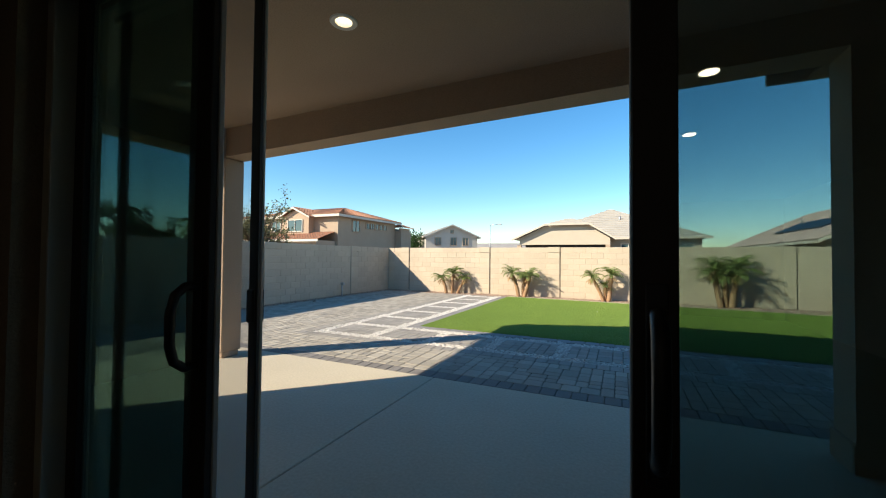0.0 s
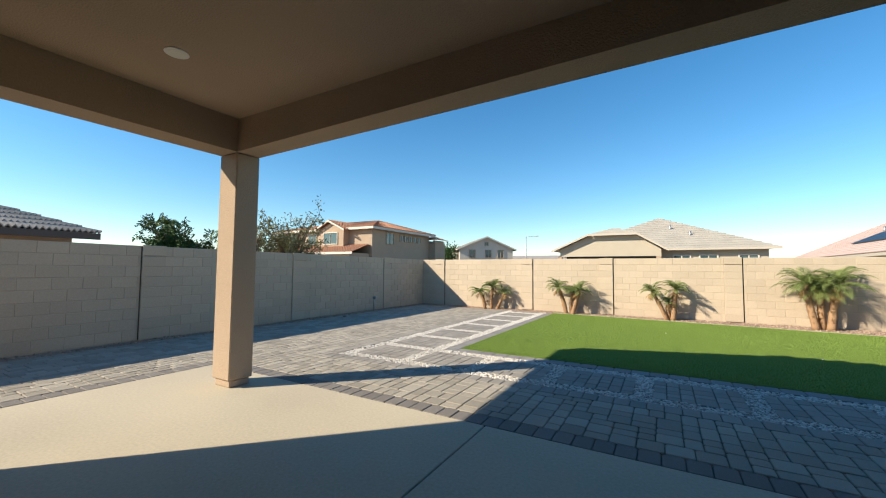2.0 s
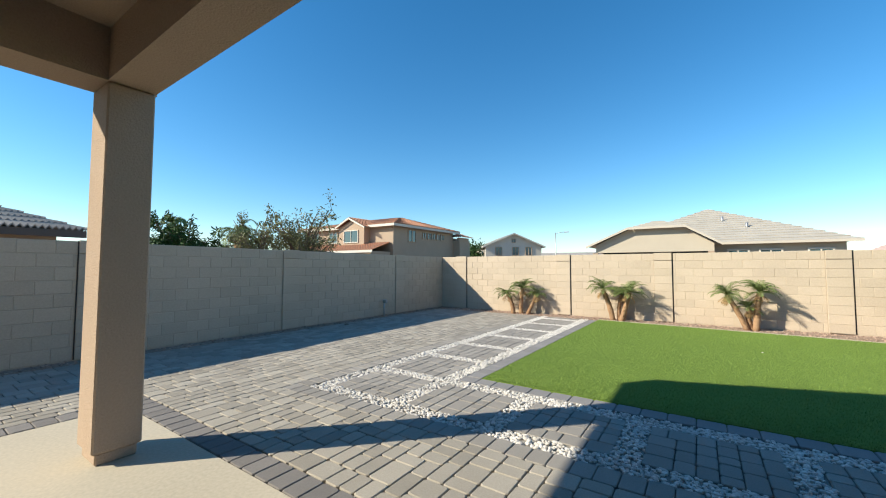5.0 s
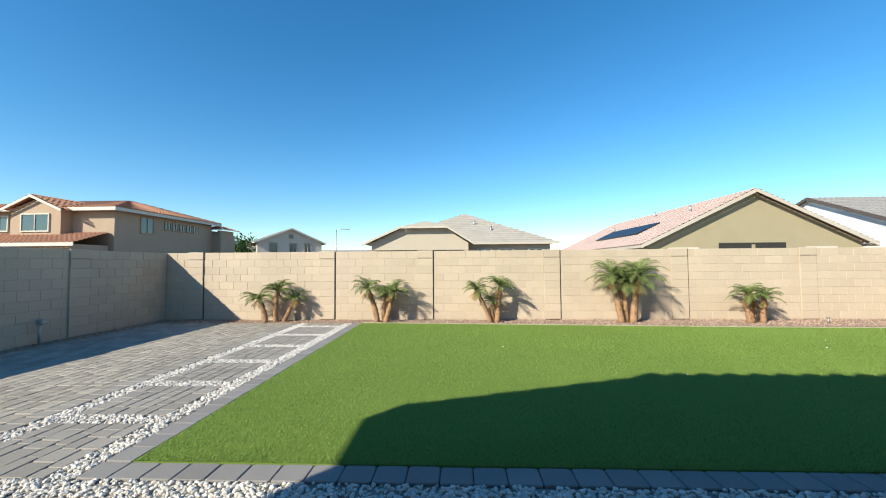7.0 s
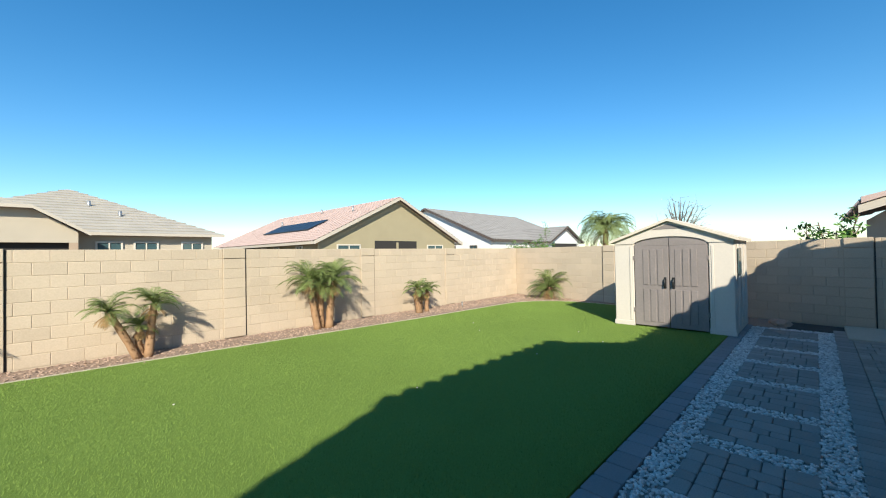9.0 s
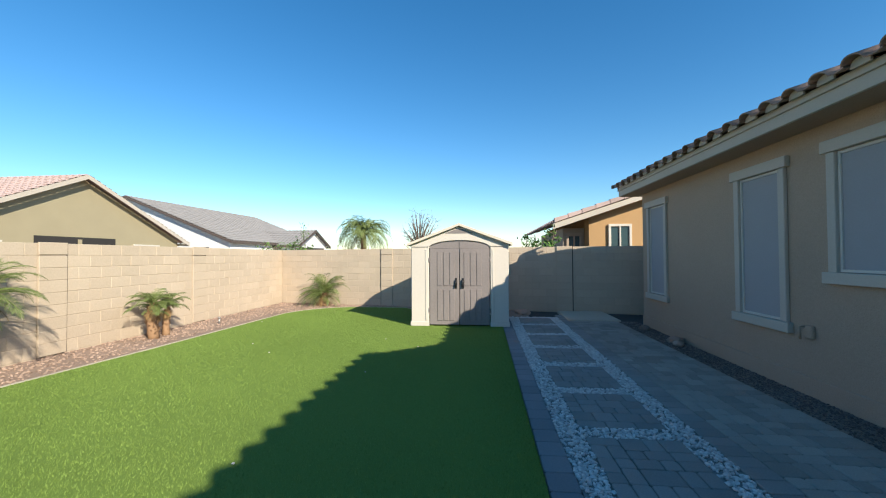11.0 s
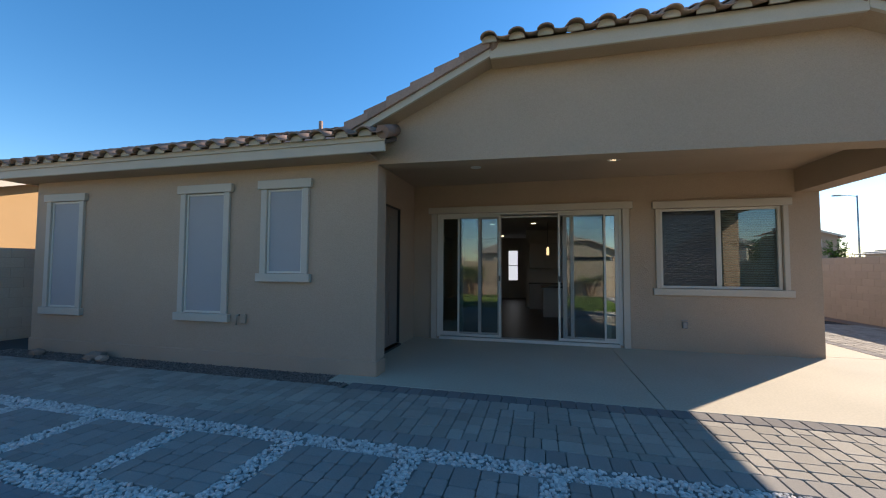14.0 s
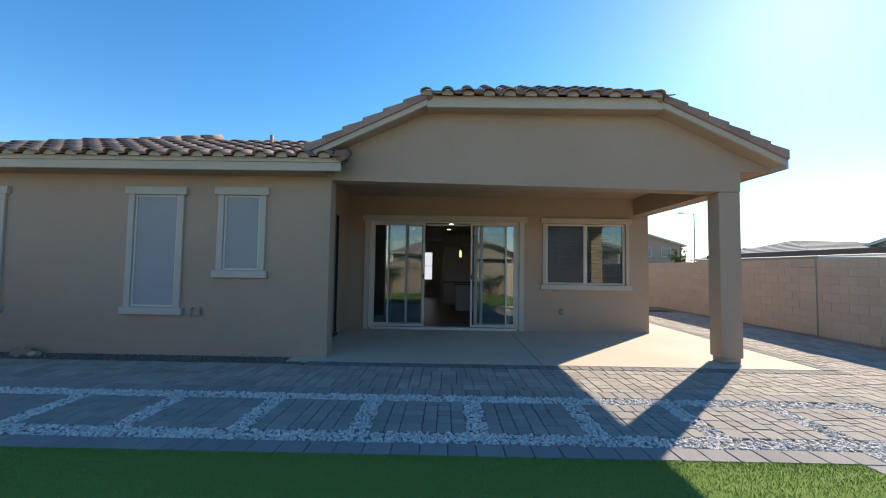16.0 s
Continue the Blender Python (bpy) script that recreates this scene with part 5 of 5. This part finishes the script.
def scatter(name, areas, count, size, mat, label, z=-0.01, flat=0.7, category="gravel"):
    """Loose stones over rectangles, as one body of stuff."""
    base = bmesh.new()
    bmesh.ops.create_icosphere(base, subdivisions=1, radius=1.0)
    tri = np.array([[v.index for v in f.verts] for f in base.faces])
    co = np.array([v.co[:] for v in base.verts])
    base.free()
    rng = np.random.default_rng(7)
    total = sum((b - a) * (d - c) for a, b, c, d in areas)
    verts, faces, n = [], [], 0
    for a, b, c, d in areas:
        for k in range(int(count * (b - a) * (d - c) / total)):
            x, y = rng.uniform(a, b), rng.uniform(c, d)
            s = size * rng.uniform(0.6, 1.35) * np.array([1, rng.uniform(0.6, 1), flat * rng.uniform(0.7, 1.1)])
            t = rng.uniform(0, math.tau)
            p = co * (1 + rng.uniform(-0.18, 0.18, (len(co), 1))) * s
            q = np.stack([p[:, 0] * math.cos(t) - p[:, 1] * math.sin(t) + x, p[:, 0] * math.sin(t) + p[:, 1] * math.cos(t) + y, p[:, 2] + z + rng.uniform(-0.3, 0.5) * size], 1)
            verts.append(q)
            faces.append(tri + n)
            n += len(co)
    me = bpy.data.meshes.new(name)
    me.from_pydata(np.concatenate(verts).tolist(), [], np.concatenate(faces).tolist())
    me.materials.append(mat)
    ob = tagged(new(name, me), label, category, kind="stuff")
    return ob


STRIP_LO, STRIP_HI, SW = 5.63, 6.63, 0.105
CROSS_X = [-3.02] + [-1.90 + 1.085 * k for k in range(11)]
END_X = 10.05
strips = [(-4.25, END_X, STRIP_LO - SW, STRIP_LO + SW), (-4.05, END_X, STRIP_HI - SW, STRIP_HI + SW)]
strips += [(-4.25, -4.05, STRIP_LO + SW, 13.7), (-3.12, -2.92, STRIP_HI + SW, 13.7)]
strips += [(x - 0.10, x + 0.10, STRIP_LO + SW, STRIP_HI - SW) for x in CROSS_X + [END_X - 0.1]]
CROSS_Y = [7.74 + 1.1 * k for k in range(6)]
strips += [(-4.05, -3.12, y - 0.10, y + 0.10) for y in CROSS_Y]
bm = bmesh.new()
for k, (x0, x1, y0, y1) in enumerate(strips):
    box(bm, (x0, y0, -0.05), (x1, y1, -0.018 - 0.0002 * k))
structure("pebble_bed", bm, PEBBLE_BED, "pale fines under the white pebbles", "pebble band")
scatter("white_pebbles", strips, 21000, 0.0180, PEBBLE, "white marble pebbles laid in bands between the pavers", -0.012)
scatter("bed_gravel", [(LEFT_X, RIGHT_X, 13.35, BACK_Y), (10.3, RIGHT_X, 9.2, 13.4), (LEFT_X, LEFT_X + 0.4, 2, 13.4)], 9000, 0.020, ROCK, "tan gravel along the foot of the garden walls", -0.018)
scatter("house_gravel", [(XC + 0.28, XE + 0.3, YF + 0.03, 4.2)], 6500, 0.012, HOUSE_ROCK, "dark brown gravel along the foot of the house", -0.018)


# ---- turf blades ----
def turf():
    rng = np.random.default_rng(3)
    n = 520000
    x, y = rng.uniform(LAWN_X, 11.62, n), LAWN_Y + (13.75 - LAWN_Y) * rng.uniform(0, 1, n) ** 1.35
    keep = np.array([inside(p, q, LAWN) for p, q in zip(x, y)])
    keep &= ~((x > 8.6) & (x < 10.25) & (y > 6.9) & (y < 9.0))
    x, y = x[keep], y[keep]
    n = len(x)
    t, lean = rng.uniform(0, math.tau, n), rng.uniform(0.2, 1.0, n)
    h, w = rng.uniform(0.009, 0.019, n), rng.uniform(0.0013, 0.0027, n) * (1 + (y - LAWN_Y) * 0.10)
    comb = 0.9
    dx, dy = np.cos(t) * lean * h + comb * h * 0.3, np.sin(t) * lean * h
    px, py = -np.sin(t) * w, np.cos(t) * w
    z = np.full(n, 0.001)
    v = np.stack([np.stack([x - px, y - py, z], 1), np.stack([x + px, y + py, z], 1), np.stack([x + dx, y + dy, z + h], 1)], 1).reshape(-1, 3)
    me = bpy.data.meshes.new("turf_blades")
    me.vertices.add(3 * n)
    me.vertices.foreach_set("co", v.ravel())
    me.loops.add(3 * n)
    me.loops.foreach_set("vertex_index", np.arange(3 * n))
    me.polygons.add(n)
    me.polygons.foreach_set("loop_start", np.arange(0, 3 * n, 3))
    me.update(calc_edges=True)
    me.materials.append(TURF)
    tagged(new("turf_blades", me), "short green artificial turf blades", "lawn", kind="stuff")


turf()


# ---- roof tiles ----
def rake_tiles(parent, x0, z0, x1, z1, n):
    """Stepped edge tiles down a rake."""
    for k in range(n):
        u0, u1 = k / n, min((k + 1) / n + 0.03, 1.01)
        a, b = Vector((x0 + (x1 - x0) * u0, 0, z0 + (z1 - z0) * u0 - 0.002 * (k % 2))), Vector((x0 + (x1 - x0) * u1, 0, z0 + (z1 - z0) * u1))
        bm = bmesh.new()
        prism(bm, [(a.x, EG - 0.20, a.z + 0.012), (b.x, EG - 0.20, b.z + 0.012), (b.x, EG - 0.20, b.z + 0.16), (a.x, EG - 0.20, a.z + 0.11)], (0, 0.245 + 0.005 * (k % 2), 0))
        part("rake_tile", bm, TILE, parent)


wing_up = Vector((0, -1, WS))
slope_pieces("roof_tile", wing_roof, (9.42, EY + 0.05, WZ), (-1, 0, 0), wing_up, 7.15, 2.3, lambda u, v: u > v * 0.80 and not (u > 6.5 and v > 0.9))
slope_pieces("roof_tile", gable_f, (0.93, EG + 0.05, GZ + 0.005), (-1, 0, 0), (0, -1, 0.535), 3.76, 1.7, lambda u, v: v * 0.88 - 0.12 < u < 3.76 - v * 0.88 + 0.12)
rake_tiles(gable_l, 0.93, GZ, 2.85, EZ, 6)
rake_tiles(gable_r, -2.83, GZ, -4.75, EZ, 6)
for a, b, par in (((0.95, EG, GZ + 0.06), (GX, 2.3, RZ + 0.07), gable_f), ((-2.85, EG, GZ + 0.06), (GX, 2.3, RZ + 0.07), gable_f)):
    a, b = Vector(a), Vector(b)
    for k in range(7):
        p, q = a.lerp(b, k / 7), a.lerp(b, (k + 1.1) / 7)
        part("hip_tile", make(tube, [p, q], [0.10, 0.085], 8), TILE, par)
a, b = Vector((9.45, EY, WZ + 0.06)), Vector((6.4, 0.5, WZ + 0.06 + (EY - 0.5) * WS))
for k in range(12):
    part("hip_tile", make(tube, [a.lerp(b, k / 12), a.lerp(b, (k + 1.1) / 12)], [0.10, 0.085], 8), TILE, wing_roof)
part("end_tile", make(tube, [(2.25, EY + 0.09, WZ + 0.075), (2.25, EY - 0.35, WZ + 0.25)], [0.085, 0.08], 12), TILE, wing_roof)


# ---- pavers ----
def chamfered(lx, ly, h=0.035, c=0.006):
    a, b = lx / 2, ly / 2
    v = [(sx * a, sy * b, -h) for sx, sy in ((-1, -1), (1, -1), (1, 1), (-1, 1))]
    v += [(x, y, -c) for x, y, _ in v]
    v += [(sx * (a - c), sy * (b - c), 0) for sx, sy in ((-1, -1), (1, -1), (1, 1), (-1, 1))]
    f = [(8, 9, 10, 11)]
    for r in (0, 4):
        f += [(r + k, r + (k + 1) % 4, r + 4 + (k + 1) % 4, r + 4 + k) for k in range(4)]
    return v, f


def tumbled(lx, ly, h=0.035, c=0.006, k=0.014):
    """A paver with clipped corners and a worn upper edge."""
    def outline(a, b, k, z):
        return [(a - k, -b, z), (a, -b + k, z), (a, b - k, z), (a - k, b, z), (k - a, b, z), (-a, b - k, z), (-a, k - b, z), (k - a, -b, z)]
    a, b = lx / 2, ly / 2
    v = outline(a, b, k, -h) + outline(a, b, k, -c) + outline(a - c, b - c, k, 0.0)
    f = [tuple(range(16, 24))]
    for r in (0, 8):
        f += [(r + n, r + (n + 1) % 8, r + 8 + (n + 1) % 8, r + 8 + n) for n in range(8)]
    return v, f


class Field:
    """Lays pieces: some as objects on shared meshes, the rest joined."""

    def __init__(self, parent, name, mat, near, shape=None, most=300):
        self.parent, self.name, self.mat, self.near, self.shape, self.most = parent, name, mat, near, shape or chamfered, most
        self.meshes, self.v, self.f, self.count = {}, [], [], 0

    def add(self, m, size, at_key):
        v, f = self.shape(*size)
        if self.near(*at_key) and self.count < self.most:
            key = tuple(round(s, 2) for s in size)
            if key not in self.meshes:
                me = bpy.data.meshes.new(self.name)
                me.from_pydata(v, [], f)
                me.materials.append(self.mat)
                self.meshes[key] = (me, size)
            me, made = self.meshes[key]
            ob = new(self.name, me)
            ob.matrix_basis = m @ Matrix.Diagonal((size[0] / made[0], size[1] / made[1], 1, 1))
            ob.parent = self.parent
            self.count += 1
        else:
            i = len(self.v)
            self.v += [tuple(m @ Vector(p)) for p in v]
            self.f += [tuple(k + i for k in g) for g in f]

    def finish(self, name, label, category):
        if not self.v:
            return
        me = bpy.data.meshes.new(name)
        me.from_pydata(self.v, [], self.f)
        me.materials.append(self.mat)
        tagged(new(name, me), label, category, kind="stuff")


paving = structure("paving", boxed((-4.0, 5.0, -0.078), (-3.9, 5.1, -0.036)), SAND, "grey concrete paver terrace", "paving")
field = Field(paving, "paver", PAVER, lambda x, y: -4.0 < x < 3.4 and 4.2 < y < 6.6, tumbled, 160)
prand = random.Random(5)


def lay(f, x0, x1, y0, y1, unit=0.068):
    """Three sizes of paver packed at random over a rectangle, their joints running along x and y."""
    nx, ny = max(2, round((x1 - x0) / unit)), max(2, round((y1 - y0) / unit))
    ux, uy = (x1 - x0) / nx, (y1 - y0) / ny
    high = [0] * nx
    while min(high) < ny:
        h = min(high)
        a = high.index(h)
        run = 1
        while a + run < nx and high[a + run] == h:
            run += 1
        w = run if run < 4 else 2 if run == 4 else prand.choice((2, 3))
        if run - w == 1:
            w = 5 - w
        left = ny - h
        d = prand.choice([n for n in (2, 2, 3, 3, 3, 4) if n == left or n < left - 1])
        for k in range(a, a + w):
            high[k] = h + d
        cx, cy = x0 + (a + w / 2) * ux, y0 + (h + d / 2) * uy
        m = Matrix.Translation((cx, cy, prand.uniform(-0.003, 0.001))) @ pose(0, 0, 0, prand.uniform(-0.4, 0.4), prand.uniform(-0.4, 0.4), prand.uniform(-0.5, 0.5))
        f.add(m, (w * ux - 0.006, d * uy - 0.006), (cx, cy))


squares = Field(paving, "paver", PAVER_SLATE, lambda x, y: -1.0 < x < 3.5, tumbled, 140)
BAND = 0.225      # charcoal course beside the pebbles
lay(field, -4.26 - BAND, 2.8, 4.285, STRIP_LO - SW - BAND)
edges = sorted(CROSS_X)
for a, b in zip(edges, edges[1:] + [END_X - 0.1]):
    if b - a > 0.3:
        lay(squares, a + 0.10, b - 0.10, STRIP_LO + SW, STRIP_HI - SW)
lay(field, 2.8, 10.5, 4.23, STRIP_LO - SW - BAND)
lay(squares, -4.05, -3.12, STRIP_LO + SW, STRIP_HI - SW)
cy = [STRIP_HI] + CROSS_Y
for a, b in zip(cy, cy[1:] + [13.8]):
    lay(squares, -4.05, -3.12, a + 0.10, b - 0.10)
lay(field, -7.95, -4.26 - BAND, 4.285, 13.7)
lay(field, -7.95, -5.46, -4.0, 4.28)
field.finish("paver_rest", "tan-grey concrete pavers of three mixed sizes", "paving")
squares.finish("paver_square_rest", "slate grey concrete pavers set in squares between the pebbles", "paving")

kerb = structure("paver_border", boxed((-4.0, 4.15, -0.078), (-3.9, 4.2, -0.036)), SAND, "charcoal paver border courses", "paving")
border = Field(kerb, "border_paver", PAVER_DARK, lambda x, y: -3.5 < x < 9 and 3.9 < y < 7.2, tumbled)


def course(along_y, at, lo, hi, key, border=border):
    """A single row of border pavers along x or along y."""
    while lo < hi - 0.05:
        c = (at, lo + 0.08) if along_y else (lo + 0.08, at)
        border.add(Matrix.Translation((*c, prand.uniform(-0.002, 0.002))), (0.219, 0.154) if along_y else (0.154, 0.219), (c[0], key))
        lo += 0.16


course(False, 4.167, -5.46, 2.72, 4.1)
course(True, -5.345, -3.0, 4.0, 99)
border.finish("border_rest", "charcoal paver border courses", "paving")
grey_row = Field(kerb, "border_paver", PAVER_SLATE, lambda x, y: -3.5 < x < 9 and y < 7.2, tumbled, 80)
course(False, STRIP_LO - SW - BAND / 2, -4.48, 10.4, 5.4, grey_row)
course(True, -4.26 - BAND / 2, 5.52, 13.7, 99, grey_row)
grey_row.finish("grey_row_rest", "slate grey paver courses beside the pebbles", "paving")


edge = structure("lawn_kerb", boxed((-2.9, 6.8, -0.078), (-2.8, 6.85, -0.036)), SAND, "blue-grey paver kerb round the turf", "kerb")
lawn_kerb = Field(edge, "kerb_paver", PAVER_KERB, lambda x, y: True, tumbled)
x = LAWN_X - 0.23
while x < END_X:
    lawn_kerb.add(Matrix.Translation((x + 0.115, 6.852, prand.uniform(-0.002, 0.002))), (0.224, 0.215), (x, 6.85))
    x += 0.23
y = 6.97
while y < 13.6:
    lawn_kerb.add(Matrix.Translation((LAWN_X - 0.118, y + 0.115, prand.uniform(-0.002, 0.002))), (0.215, 0.224), (x, 99))
    y += 0.23

# ---- wall blocks ----
def block_wall(parent, origin, along, out, length, piers, near, gap=0.026):
    """Running bond of blocks on a wall face, with piers and dark expansion gaps; piers are (start, side)."""
    along, out = Vector(along), Vector(out)
    basis = Matrix((along, Vector((0, 0, 1)), out)).transposed().to_4x4()
    f = Field(parent, "block", BLOCK, near)
    ch = WALL_H / 9
    stops = []
    for p, side in piers:
        lo, hi = (p - 0.42, p) if side < 0 else (p, p + 0.42)
        stops.append((lo, hi))
        g = (p - gap, p)
        bm = bmesh.new()
        a = Vector(origin) + along * g[0] + out * 0.004
        b = Vector(origin) + along * g[1] + out * -0.02 + Vector((0, 0, WALL_H))
        box(bm, a, b)
        part("expansion_gap", bm, WALL_GAP, parent)
        u0, u1 = (lo + 0.0, hi - gap) if side < 0 else (lo + 0.0, hi)
        for r in range(9):
            c = Vector(origin) + along * ((u0 + u1) / 2) + out * 0.035 + Vector((0, 0, (r + 0.5) * ch + (0.012 if r == 8 else 0)))
            f.add(Matrix.Translation(c) @ basis, (u1 - u0, ch - 0.0015), (c.x, c.y))
    for r in range(9):
        u = -0.2 * (r % 2)
        while u < length:
            a, b = max(u, 0), min(u + 0.4, length)
            u += 0.4
            for lo, hi in stops:
                if lo < b and hi > a:
                    if a < lo and b > lo:
                        b = lo
                    elif b > hi and a < hi:
                        a = hi
                    else:
                        b = a
            if b - a < 0.05:
                continue
            c = Vector(origin) + along * ((a + b) / 2) + Vector((0, 0, (r + 0.5) * ch)) + out * prand.uniform(-0.002, 0.002)
            f.add(Matrix.Translation(c) @ basis, (b - a - 0.004, ch - 0.005), (c.x, c.y))
    return f


obs = {o.name: o for o in scene.objects if o.name in ("wall_back", "wall_left", "wall_right")}
f = block_wall(obs["wall_back"], (RIGHT_X, BACK_Y, 0), (-1, 0, 0), (0, -1, 0), RIGHT_X - LEFT_X, [(RIGHT_X - x, 1) for x in (-3.62, -0.94, 2.44, 5.75, 9.0)] + [(RIGHT_X + 7.3, 1)], lambda x, y: -4.3 < x < 8.5)
f.finish("wall_back_blocks", "tan concrete blocks of the back garden wall", "block wall")
f = block_wall(obs["wall_left"], (LEFT_X, BACK_Y, 0), (0, -1, 0), (1, 0, 0), BACK_Y + 7, [(BACK_Y - 12.2, 1), (BACK_Y - 8.25, 1), (BACK_Y - 4.3, -1), (BACK_Y - 0.3, -1)], lambda x, y: 2.0 < y < 13.5, 0.013)
f.finish("wall_left_blocks", "tan concrete blocks of the shaded garden wall", "block wall")
f = block_wall(obs["wall_right"], RIGHT_B, skew, -side, (RIGHT_A - RIGHT_B).length, [(1.5 + 10.9, -1), (1.5 + 5.0, 1), (1.5 + 8.8, 1)], lambda x, y: 3.0 < y < 13.5)
f.finish("wall_right_blocks", "tan concrete blocks of the right garden wall", "block wall")
